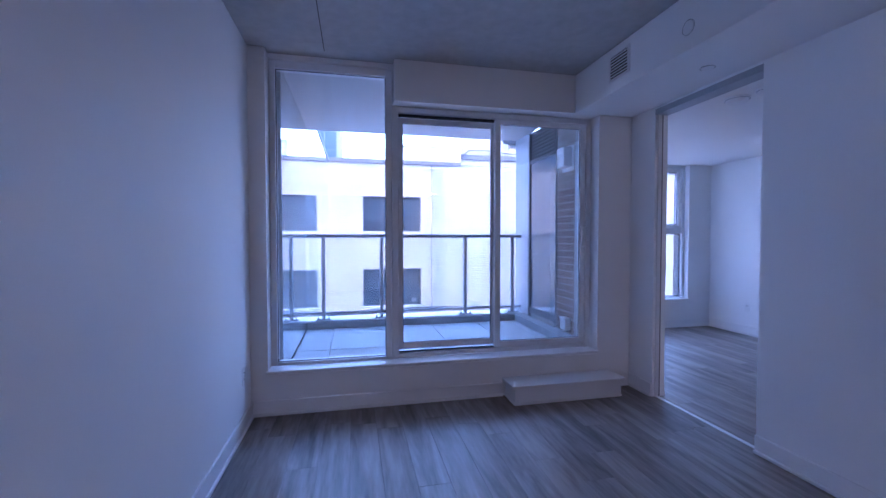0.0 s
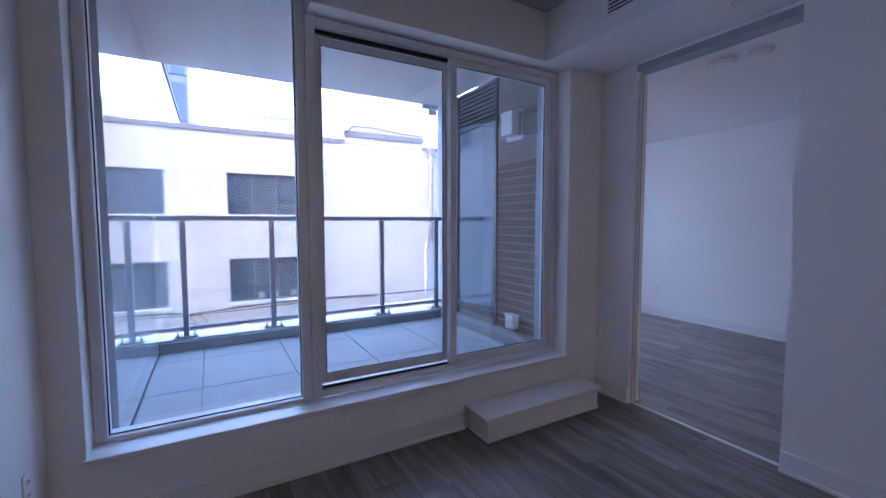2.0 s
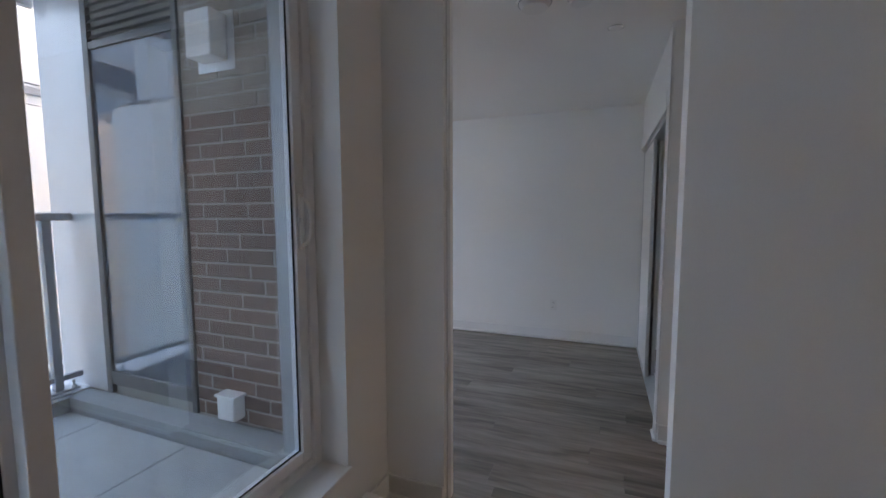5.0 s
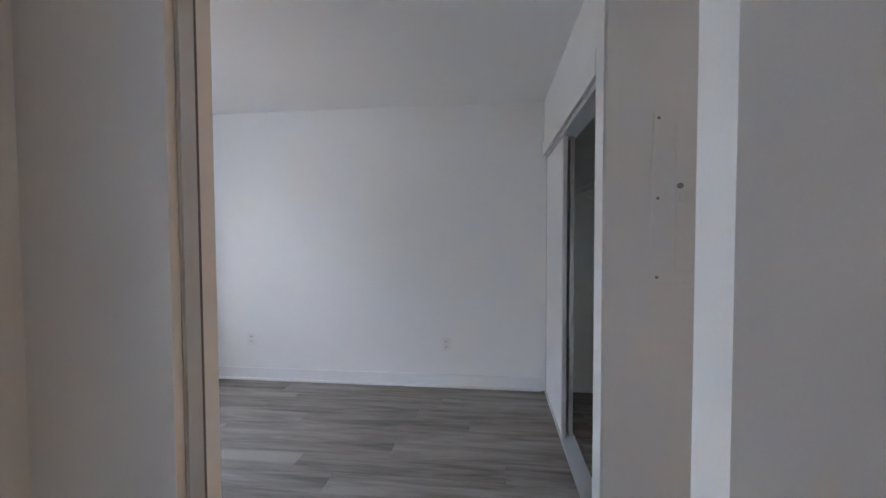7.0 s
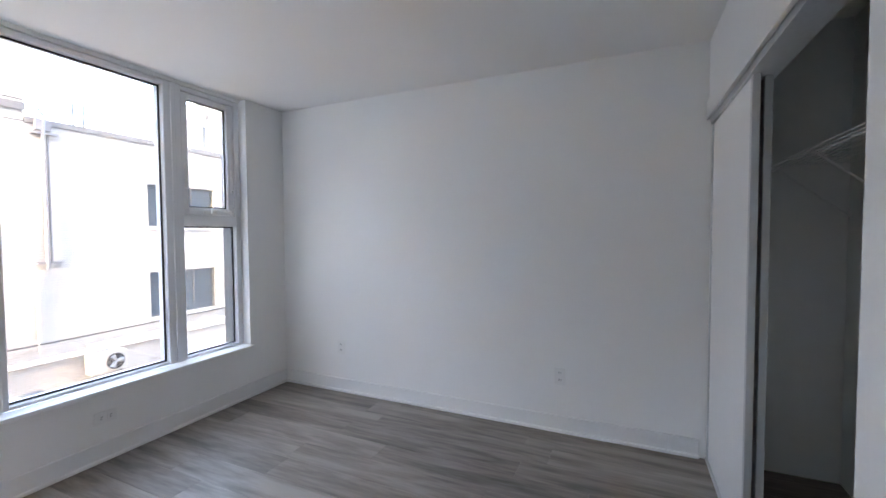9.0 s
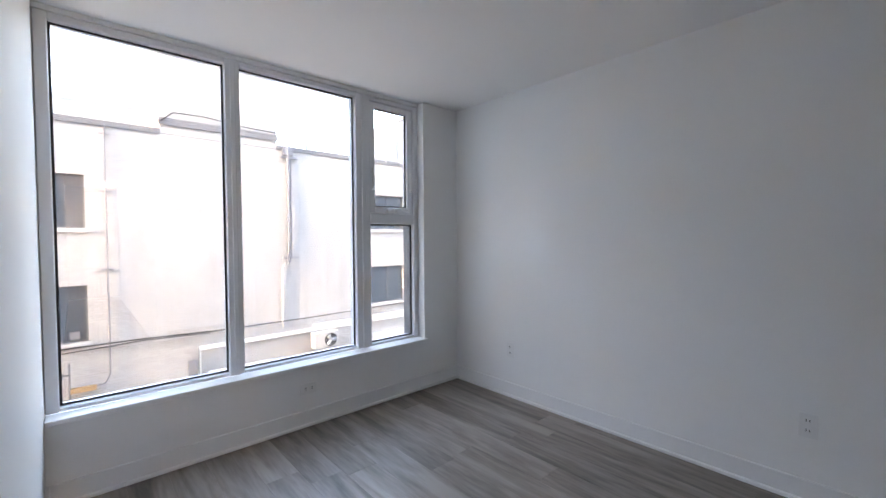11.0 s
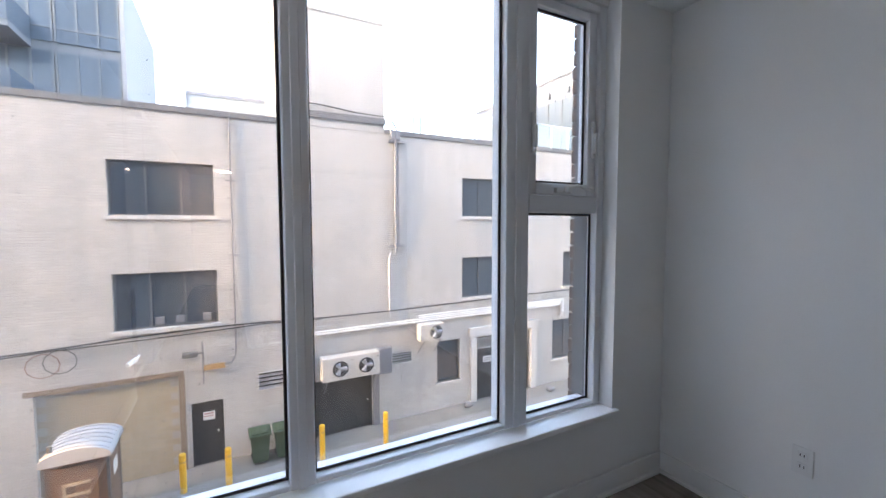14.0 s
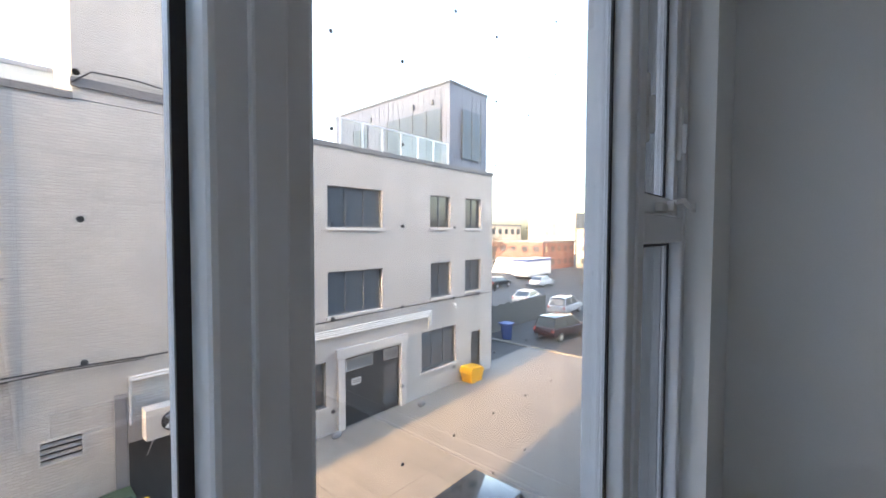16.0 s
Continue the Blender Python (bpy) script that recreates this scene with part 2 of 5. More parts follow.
REDB = mat("far_red_brick", (0.30, 0.14, 0.11), 0.9, var=0.2, scale=0.6)
CREAM = mat("far_cream_render", (0.62, 0.52, 0.40), 0.9, var=0.1, scale=0.4)
BARK = mat("bark", (0.09, 0.075, 0.06), 0.95, var=0.3)
RUBBER = mat("tyre_rubber", (0.02, 0.02, 0.02), 0.8)
FENCE = mat("weathered_fence", (0.10, 0.095, 0.09), 0.9, var=0.25)
SIGNW = mat("sign_white", (0.75, 0.74, 0.72), 0.5)
SIGNR = mat("sign_red", (0.45, 0.05, 0.04), 0.5)
DOTM = mat("marker_dot", (0.09, 0.09, 0.095), 0.6)
OLDRED = mat("faded_red_cable", (0.24, 0.11, 0.09), 0.6)
INK = mat("sign_ink", (0.06, 0.06, 0.06), 0.6)
WOODM = mat("raw_wood", (0.45, 0.27, 0.12), 0.8, var=0.2)
OWN = mat("own_facade", (0.42, 0.43, 0.45), 0.8, var=0.2, scale=0.4, grain=3)
PALEG = mat("pale_screen_glass", (0.55, 0.62, 0.66), 0.1, var=0.06, scale=1)
RINGM = mat("cover_gap", (0.25, 0.25, 0.25), 0.8)
WARM = glow_mat("warm_lamp_glow", (1.0, 0.76, 0.56), 2.2)
WARMP = glow_mat("passage_lamp_glow", (1.0, 0.75, 0.57), 7.5)


# ---- mesh helpers ----
def bx(bm, x0, x1, y0, y1, z0, z1, bevel=0.0, seg=2):
    r = bmesh.ops.create_cube(bm, size=1, matrix=Matrix.LocRotScale(((x0 + x1) / 2, (y0 + y1) / 2, (z0 + z1) / 2), None, (abs(x1 - x0), abs(y1 - y0), abs(z1 - z0))))
    if bevel:
        bmesh.ops.bevel(bm, geom=list({e for v in r["verts"] for e in v.link_edges}), offset=bevel, segments=seg, affect="EDGES", profile=0.5)


def cy(bm, a, b, r1, r2=None, seg=14):
    a, b = Vector(a), Vector(b)
    d = b - a
    m = Matrix.Translation((a + b) / 2) @ d.to_track_quat("Z", "Y").to_matrix().to_4x4()
    bmesh.ops.create_cone(bm, cap_ends=True, segments=seg, radius1=r1, radius2=r1 if r2 is None else r2, depth=d.length, matrix=m)


def tube(bm, pts, r, seg=8):
    for a, b in zip(pts, pts[1:]):
        cy(bm, a, b, r, r, seg)
    for p in pts[1:-1]:
        bmesh.ops.create_uvsphere(bm, u_segments=seg, v_segments=5, radius=r * 1.02, matrix=Matrix.Translation(p))


def ring(bm, c, axis, r, t, seg=24):
    """A thin round band about c, facing axis."""
    q = Vector(axis).to_track_quat("Z", "Y").to_matrix().to_4x4()
    m = Matrix.Translation(c) @ q
    rows = []
    for i in range(seg):
        a = 2 * math.pi * i / seg
        rows.append([bm.verts.new(m @ Vector((math.cos(a) * rr, math.sin(a) * rr, zz))) for rr, zz in ((r - t, 0), (r, 0), (r, t), (r - t, t))])
    for i in range(seg):
        p, q2 = rows[i], rows[(i + 1) % seg]
        for k in range(4):
            bm.faces.new((p[k], q2[k], q2[(k + 1) % 4], p[(k + 1) % 4]))


def prism(bm, outline, y0, y1):
    """Outline in x and z, drawn out along y."""
    a = [bm.verts.new((x, y0, z)) for x, z in outline]
    b = [bm.verts.new((x, y1, z)) for x, z in outline]
    n = len(outline)
    bm.faces.new(a[::-1])
    bm.faces.new(b)
    for i in range(n):
        bm.faces.new((a[i], a[(i + 1) % n], b[(i + 1) % n], b[i]))
    bmesh.ops.recalc_face_normals(bm, faces=bm.faces[:])


def mesh(name, bm, material, smooth=False):
    me = bpy.data.meshes.new(name)
    bm.to_mesh(me)
    bm.free()
    me.materials.append(material)
    if smooth:
        for f in me.polygons:
            f.use_smooth = True
        me.set_sharp_from_angle(angle=radians(40))
    return me


def thing(name, base, label, category, group="", kind=""):
    e = new(name)
    e.location = base
    e.empty_display_size = 0.1
    return tagged(e, label, category, group, kind)


def base_of(ob):
    v = Vector(ob.location)
    return v + base_of(ob.parent) if ob.parent else v


def part(name, bm, material, parent, label="", smooth=False):
    """One mesh under a thing or a part; bm is in the place's own metres."""
    bmesh.ops.translate(bm, verts=bm.verts[:], vec=-base_of(parent))
    ob = new(name, mesh(name, bm, material, smooth))
    ob.parent = parent
    return tagged(ob, label)


def solid(name, bm, material, label, category, kind="structure", group="", smooth=False):
    return tagged(new(name, mesh(name, bm, material, smooth)), label, category, group, kind)


def boxes(*rows, bevel=0.0):
    bm = bmesh.new()
    for r in rows:
        bx(bm, *r, bevel=bevel)
    return bm


def pbox(name, row, material, parent, label="", bevel=0.0):
    return part(name, boxes(row, bevel=bevel), material, parent, label)

# ---- rooms: plan in metres ----
WX, NX, PX, PB = -0.55, 3.40, 2.67, 2.79      # west wall, window wall (y), partition faces (x)
BY, EX = 5.37, 5.535                          # bedroom window wall (y), east wall (x)
ZC, ZB, ZS = 2.76, 2.44, 2.43                 # concrete ceiling, bedroom ceiling, soffit
DY0, DY1, DZ = 2.18, 3.10, 2.37               # doorway in the partition
SOUTH = -3.6

def S(n, rows, m, lab, cat, bevel=0.0):
    """A piece of the setting; one of several stretches gets a mesh for each."""
    for k, r in enumerate(rows):
        solid(n if len(rows) == 1 else f"{n}_{k + 1}", boxes(r, bevel=bevel), m, lab, cat)



S("subfloor", [(-0.8, 5.8, SOUTH, 5.36, -0.25, -0.006)], SUB, "dark underlay beneath the vinyl planks", "floor")
S("wall_west", [(-0.75, WX, SOUTH, 3.66, -0.006, 2.80)], PAINT, "plain white painted living room wall", "wall")
S("wall_north_living", [(WX, 2.345, NX, 3.66, -0.006, 0.305), (WX, -0.43, NX, 3.66, 0.305, ZC), (2.345, PX, NX, 3.66, -0.006, ZC), (0.53, 2.345, NX, 3.66, ZS + 0.004, ZC),
   (-0.43, 0.53, 3.50, 3.66, 2.725, ZC)], PAINT, "white painted wall round the balcony window", "wall")
S("wall_partition", [(PX, PB, DY1, BY + 0.3, -0.006, ZC), (PX, PB, SOUTH, DY0, -0.006, ZC), (PX, PB, DY0, DY1, DZ + 0.045, ZC)], PAINT, "white painted partition with a doorway", "wall")
S("wall_south", [(-0.75, 5.8, SOUTH - 0.15, SOUTH, -0.006, 2.8)], PAINT, "plain white painted back wall", "wall")
S("ceiling_living", [(-0.75, PX, SOUTH, 3.66, ZC + 0.002, 3.0)], CONC, "bare board-cast grey concrete ceiling", "ceiling")
S("soffit_bulkhead", [(2.105, PX - 0.002, SOUTH, NX - 0.002, ZS, ZC - 0.002)], PAINT, "white boxed bulkhead under the concrete ceiling", "bulkhead", 0.003)
S("wall_east", [(EX, 5.75, SOUTH, BY + 0.35, -0.006, 2.6)], PAINT, "plain white painted bedroom wall", "wall")
S("wall_north_bedroom", [(PB, 5.145, BY, 5.60, -0.006, 0.40), (5.145, EX, BY, 5.60, -0.006, ZB), (PB, 5.145, 5.44, 5.60, 2.415, ZB)], PAINT, "white painted wall under the bedroom window", "wall")
S("ceiling_bedroom", [(PB - 0.002, EX + 0.1, SOUTH, 5.60, ZB + 0.002, 2.62)], CEIL, "smooth white bedroom ceiling", "ceiling")
S("wall_closet", [(3.66, 3.78, SOUTH, 2.105, -0.006, ZB), (3.78, EX, 1.985, 2.105, 2.0, ZB), (3.78, EX, 1.38, 1.48, -0.006, ZB)], PAINT, "white painted walls of the closet", "wall")
S("wall_passage", [(PB, 3.66, SOUTH, SOUTH + 0.1, -0.006, ZB)], PAINT, "white painted end wall of the passage", "wall")
S("ceiling_joint", [(-0.003, 0.003, SOUTH, 3.38, ZC - 0.001, ZC + 0.001)], JOINT, "dark formwork joint in the concrete ceiling", "trim")


S("ceiling_kitchen", [(WX, 2.103, SOUTH, -1.6, ZS, ZC)], CEIL, "smooth white lowered kitchen ceiling", "ceiling")

# baseboards with a shoe mould
def baseboard(n, x0, y0, x1, y1, nx, ny):
    bm = bmesh.new()
    for th, z0, z1, bv in ((0.014, 0.0, 0.115, 0.004), (0.026, 0.0, 0.022, 0.006)):
        xs = sorted((x0, x1)) if ny else sorted((x0, x0 + nx * th))
        ys = sorted((y0, y1)) if nx else sorted((y0, y0 + ny * th))
        bx(bm, xs[0], xs[1], ys[0], ys[1], z0, z1, bv)
    solid(n, bm, TRIM, "white painted baseboard with a shoe mould", "baseboard")


baseboard("baseboard_west", WX + 0.001, SOUTH, WX, NX, 1, 0)
baseboard("baseboard_north", WX, NX - 0.001, 1.44, NX, 0, -1)
baseboard("baseboard_north_b", 2.45, NX - 0.001, PX, NX, 0, -1)
baseboard("baseboard_partition", PX - 0.001, DY1 + 0.002, PX, NX, -1, 0)
baseboard("baseboard_partition_b", PX - 0.001, SOUTH, PX, DY0 - 0.002, -1, 0)
baseboard("baseboard_east", EX - 0.001, 2.125, EX, BY, -1, 0)
baseboard("baseboard_bed_north", PB, BY - 0.001, EX, BY, 0, -1)
baseboard("baseboard_bed_west", PB + 0.001, DY1 + 0.01, PB, BY, 1, 0)
baseboard("baseboard_panel", 3.659, SOUTH, 3.66, 2.105, -1, 0)
baseboard("baseboard_closet", 3.655, 2.106, 3.78, 2.106, 0, 1)


# ---- living room window ----
def frame_rect(bm, x0, x1, z0, z1, w, y0, y1, wb=None, wt=None, bevel=0.004):
    wb, wt = wb or w, wt or w
    bx(bm, x0, x0 + w, y0, y1, z0, z1, bevel)
    bx(bm, x1 - w, x1, y0, y1, z0, z1, bevel)
    bx(bm, x0 + w, x1 - w, y0 + 0.001, y1 - 0.001, z0, z0 + wb, bevel)
    bx(bm, x0 + w, x1 - w, y0 + 0.001, y1 - 0.001, z1 - wt, z1, bevel)


def glazing(parent, x0, x1, z0, z1, y, m, label):
    pbox("pane", (x0 - 0.006, x1 + 0.006, y, y + 0.006, z0 - 0.006, z1 + 0.006), m, parent, label)
    bm = bmesh.new()
    frame_rect(bm, x0 - 0.008, x1 + 0.008, z0 - 0.008, z1 + 0.008, 0.013, y - 0.006, y - 0.001, bevel=0)
    part("gasket", bm, GASKET, parent, "thin black glazing gasket")


wl_ = thing("window_1", (0.95, 3.58, 0.305), "white vinyl balcony window with a tall fixed light beside a sliding door", "window", kind="structure")
part("window_sill", boxes((-0.445, 2.357, 3.385, 3.535, 0.312, 0.336), bevel=0.005), TRIM, wl_, "white painted window sill board")
bm = bmesh.new()
frame_rect(bm, -0.43, 0.52, 0.306, 2.725, 0.048, 3.53, 3.63, 0.05, 0.058)
part("fixed_light_frame", bm, PVC, wl_)
glazing(wl_, -0.382, 0.472, 0.356, 2.667, 3.565, GLASS, "clear fixed glass pane")
bm = bmesh.new()
bx(bm, 0.521, 0.575, 3.525, 3.64, 0.337, ZS + 0.003, 0.004)
bx(bm, 2.30, 2.345, 3.53, 3.64, 0.337, ZS, 0.004)
bx(bm, 0.575, 2.30, 3.531, 3.64, 2.385, ZS, 0.004)
bx(bm, 0.575, 2.30, 3.531, 3.64, 0.337, 0.372, 0.004)
part("door_frame", bm, PVC, wl_)
part("track_groove", boxes((0.576, 1.43, 3.575, 3.60, 2.363, 2.384), (0.576, 1.43, 3.572, 3.60, 0.373, 0.380)), SLOT, wl_, "dark open sliding track")
bm = bmesh.new()
frame_rect(bm, 0.576, 1.45, 0.392, 2.362, 0.042, 3.60, 3.635, 0.052, 0.045)
sash2 = part("outer_sash", bm, PVC, wl_)
glazing(sash2, 0.618, 1.408, 0.444, 2.317, 3.612, GLASS, "clear sliding door glass")
bm = bmesh.new()
frame_rect(bm, 1.425, 2.30, 0.373, 2.384, 0.05, 3.545, 3.592, 0.05, 0.042)
sash1 = part("sliding_sash", bm, PVC, wl_)
# the film on this pane stands for hazy reflection
glazing(sash1, 1.475, 2.25, 0.423, 2.342, 3.566, GLASSD, "clear sliding door glass")
# grey box laid over the white reveal to paint its shade
pbox("jamb_shade_strip", (2.262, 2.299, 3.60, 3.66, 0.39, 2.38), ALUP, wl_, "outer jamb with its shade painted grey")
bm = bmesh.new()
bx(bm, 2.262, 2.288, 3.534, 3.546, 1.24, 1.46, 0.004)
for k in range(8):
    a, b = math.pi * k / 8, math.pi * (k + 1) / 8
    cy(bm, (2.275, 3.535 - 0.045 * math.sin(a), 1.35 - 0.09 * math.cos(a)), (2.275, 3.535 - 0.045 * math.sin(b), 1.35 - 0.09 * math.cos(b)), 0.008, seg=8)
cy(bm, (2.275, 3.54, 1.35), (2.245, 3.515, 1.37), 0.006, seg=8)
part("door_handle", bm, PLASTIC, sash1, "white bow-shaped pull handle", True)

step = thing("step_box", (1.94, 3.28, 0), "white painted wooden step below the balcony door", "step")
pbox("tread", (1.435, 2.452, 3.145, 3.384, 0.140, 0.162), TRIM, step, "", 0.004)
pbox("riser_box", (1.465, 2.425, 3.168, 3.385, 0.0, 0.139), TRIM, step, "", 0.002)
pbox("skirt_mould", (1.459, 2.431, 3.162, 3.384, 0.0, 0.018), TRIM, step, "", 0.003)

# ---- doorway with its pocket door ----
dr = thing("door_1", (2.73, 3.14, 0), "white pocket door slid open into the partition", "door", kind="structure")
pbox("door_panel", (2.693, 2.726, 3.094, 3.97, 0.012, DZ + 0.02), TRIM, dr, "", 0.003)
pbox("edge_strip", (2.691, 2.7275, 3.089, 3.0945, 0.012, DZ), ALU, dr, "brushed aluminium edge strip")
# dark strip on the jamb face paints the shade of the open slot
pbox("pocket_gap_shade", (2.728, 2.744, 3.0965, 3.0995, 0.0, DZ), DFRAME, dr)
pbox("header_track", (2.668, 2.788, DY0, DY1, DZ, DZ + 0.044), ALUP, dr, "aluminium top track")
pbox("floor_track", (2.700, 2.728, DY0 + 0.002, DY1 - 0.012, 0.0, 0.005), TRIM, dr, "thin white floor guide")

# ---- bulkhead and ceiling fittings ----
vent = thing("air_vent", (2.10, 2.79, 2.60), "white slatted air vent in the bulkhead", "vent")
bm = bmesh.new()
for r in ((2.67, 2.69), (2.89, 2.91)):
    bx(bm, 2.095, 2.105, r[0], r[1], 2.515, 2.705, 0.002)
for r in ((2.515, 2.53), (2.69, 2.705)):
    bx(bm, 2.0955, 2.1045, 2.69, 2.89, r[0], r[1], 0.002)
part("frame", bm, TRIM, vent)
pbox("backing", (2.1025, 2.1045, 2.69, 2.89, 2.53, 2.69), SLOT, vent)
for k in range(7):
    bm = boxes((2.0965, 2.102, 2.69, 2.89, 2.541 + k * 0.022, 2.549 + k * 0.022))
    part("slat", bm, TRIM, vent)


def disc(name, c, axis, r, h, label, cat, m=PLASTIC, rim=True):
    t = thing(name, c, label, cat)
    ax = Vector(axis)
    bm = bmesh.new()
    cy(bm, Vector(c), Vector(c) + ax * h, r, r * 0.86, 28)
    part("cover", bm, m, t, "", True)
    if rim:
        bm = bmesh.new()
        ring(bm, Vector(c) + ax * 0.0005, axis, r + 0.002, 0.002)
        part("shadow_gap", bm, RINGM, t)
    return t


disc("sprinkler_cover", (2.42, 2.34, ZS), (0, 0, -1), 0.042, 0.006, "round white concealed sprinkler cover", "sprinkler")
disc("sidewall_sprinkler_cover", (2.105, 2.16, 2.56), (-1, 0, 0), 0.042, 0.006, "round white concealed sprinkler cover on the bulkhead", "sprinkler")
disc("sprinkler_cover", (3.63, 2.41, ZB), (0, 0, -1), 0.042, 0.006, "round white concealed sprinkler cover", "sprinkler")
for c, lab, nm in (((3.155, 2.795, ZB), "round white ceiling light fitting, switched off", "ceiling_light"), ((3.18, 2.575, ZB), "round white smoke alarm on the ceiling", "smoke_alarm")):
    t = thing(nm, c, lab, nm.replace("_", " "))
    r = 0.088 if nm == "ceiling_light" else 0.068
    bm = bmesh.new()
    cy(bm, c, (c[0], c[1], c[2] - 0.012), r, r, 32)
    part("base_plate", bm, PLASTIC, t, "", True)
    bm = bmesh.new()
    cy(bm, (c[0], c[1], c[2] - 0.012), (c[0], c[1], c[2] - 0.04), r * 0.92, r * 0.72, 32)
    part("dome", bm, PLASTIC, t, "", True)
    bm = bmesh.new()
    ring(bm, (c[0], c[1], c[2] - 0.016), (0, 0, 1), r * 0.95, 0.003, 32)
    part("seam", bm, ALUP, t)

# warm kitchen lamps behind the walk's start
for x, y, ZL, glow in ((0.6, -2.6, ZS, WARM), (1.985, -2.4, ZS, WARM), (3.45, -2.2, ZB, WARMP)):
    t = thing("ceiling_lamp", (x, y, ZL), "flush round warm white ceiling lamp, lit", "ceiling lamp", "lit ceiling lamps")
    bm = bmesh.new()
    cy(bm, (x, y, ZL), (x, y, ZL - 0.05), 0.14, 0.13, 28)
    part("body", bm, PLASTIC, t, "", True)
    bm = bmesh.new()
    cy(bm, (x, y, ZL - 0.0505), (x, y, ZL - 0.06), 0.12, 0.11, 28)
    part("diffuser", bm, glow, t, "glowing warm diffuser", True)


def outlet(c, n, label="white double power outlet above the baseboard"):
    """A wall plate at c, facing n."""
    t = thing("power_outlet", (0, 0, 0), label, "outlet", "wall outlets")
    part("plate", boxes((-0.036, 0.036, -0.006, -0.0005, -0.058, 0.058), bevel=0.002), PLASTIC, t)
    for z in (-0.024, 0.024):
        s = part("socket", boxes((-0.017, 0.017, -0.008, -0.0055, z - 0.016, z + 0.016), bevel=0.002), PLASTIC, t)
        part("slot", boxes((-0.008, -0.005, -0.0088, -0.0078, z - 0.004, z + 0.008), (0.005, 0.008, -0.0088, -0.0078, z - 0.004, z + 0.006)), SLOT, s)
    t.matrix_basis = Matrix.Translation(c) @ Matrix.Rotation(math.atan2(n[0], -n[1]), 4, "Z")
    return t


outlet((EX, 2.93, 0.38), (-1, 0))
outlet((EX, 4.745, 0.38), (-1, 0))
t = outlet((4.10, BY, 0.26), (0, -1), "white power outlet laid sideways under the window")
t.matrix_basis = t.matrix_basis @ Matrix.Rotation(math.pi / 2, 4, "Y")
outlet((WX, 3.18, 0.38), (1, 0))

# ---- bedroom window ----
wb_ = thing("window_2", (3.97, 5.5, 0.40), "white vinyl bedroom window with two tall fixed lights and an awning sash", "window", kind="structure")
part("window_sill", boxes((PB + 0.002, 5.172, 5.345, 5.455, 0.404, 0.430), bevel=0.005), TRIM, wb_, "white painted window sill board")
bm = bmesh.new()
Y0, Y1 = 5.45, 5.56
for r in ((PB + 0.002, 2.845, 0.431, 2.414), (3.632, 3.718, 0.431, 2.414), (4.542, 4.668, 0.431, 2.414), (5.10, 5.145, 0.431, 2.414)):
    bx(bm, r[0], r[1], Y0, Y1 if r[0] < 5 else 5.515, r[2], r[3], 0.006)
for x0, x1 in ((2.845, 3.632), (3.718, 4.542), (4.668, 5.10)):
    bx(bm, x0, x1, Y0 + 0.002, Y1, 0.431, 0.452, 0.006)
    bx(bm, x0, x1, Y0 + 0.002, Y1, 2.380, 2.414, 0.006)
bx(bm, 4.668, 5.10, Y0 + 0.002, Y1, 1.408, 1.492, 0.006)
part("window_frame", bm, PVC, wb_)
# dark strip added so that the outer reveal doesn't show bright
pbox("jamb_shade_strip", (5.1005, 5.1445, 5.516, 5.6015, 0.431, 2.414), DFRAME, wb_, "dark strip added over the bright outer reveal")
part("mullion_rib", boxes((3.66, 3.69, Y0 - 0.008, Y0 + 0.001, 0.432, 2.413), (4.590, 4.620, Y0 - 0.008, Y0 + 0.001, 0.432, 2.413), bevel=0.003), PVC, wb_)
glazing(wb_, 2.851, 3.626, 0.458, 2.374, 5.497, GLASSD, "dusty fixed glass pane")
glazing(wb_, 3.724, 4.536, 0.458, 2.374, 5.497, GLASSD, "dusty fixed glass pane")
glazing(wb_, 4.674, 5.094, 0.458, 1.402, 5.497, GLASSD, "dusty fixed glass pane")
bm = bmesh.new()
frame_rect(bm, 4.670, 5.098, 1.494, 2.378, 0.052, 5.468, 5.53, 0.055, 0.040)
aw = part("awning_sash", bm, PVC, wb_)
glazing(aw, 4.728, 5.04, 1.555, 2.332, 5.50, GLASSD, "dusty awning glass")
# bird-safety markers: small dark dots on a 100 mm grid
for holder, x0, x1, z0, z1, y in ((wb_, 2.87, 3.61, 0.48, 2.36, 5.5045), (wb_, 3.74, 4.52, 0.48, 2.36, 5.5045), (wb_, 4.69, 5.08, 0.48, 1.39, 5.5045), (aw, 4.74, 5.03, 1.57, 2.32, 5.5075)):
    bm = bmesh.new()
    for i in range(28, 52):
        for j in range(4, 25):
            x, z = 0.069 + i * 0.1, 0.044 + j * 0.1
            if x0 < x < x1 and z0 < z < z1:
                cy(bm, (x, y - 0.0005, z), (x, y + 0.001, z), 0.0023, seg=8)
    tagged(part("marker_dots", bm, DOTM, holder, "small dark dots on the glass"), kind="stuff")
bm = bmesh.new()
bx(bm, 4.83, 4.93, 5.446, 5.470, 1.502, 1.528, 0.005)
bx(bm, 4.875, 4.905, 5.428, 5.448, 1.505, 1.535, 0.005)
tube(bm, [(4.89, 5.43, 1.53), (4.93, 5.415, 1.537), (4.98, 5.41, 1.522), (5.02, 5.408, 1.518)], 0.0075)
cy(bm, (5.02, 5.408, 1.505), (5.02, 5.408, 1.535), 0.009)
part("crank_handle", bm, PLASTIC, aw, "white folding crank handle", True)
for x in (4.70, 5.075):
    bm = bmesh.new()
    bx(bm, x - 0.01, x + 0.01, 5.452, 5.469, 1.68, 1.86, 0.006)
    bx(bm, x - 0.007, x + 0.007, 5.438, 5.455, 1.70, 1.80, 0.006)
    part("lock_lever", bm, PLASTIC, aw, "white side lock lever")

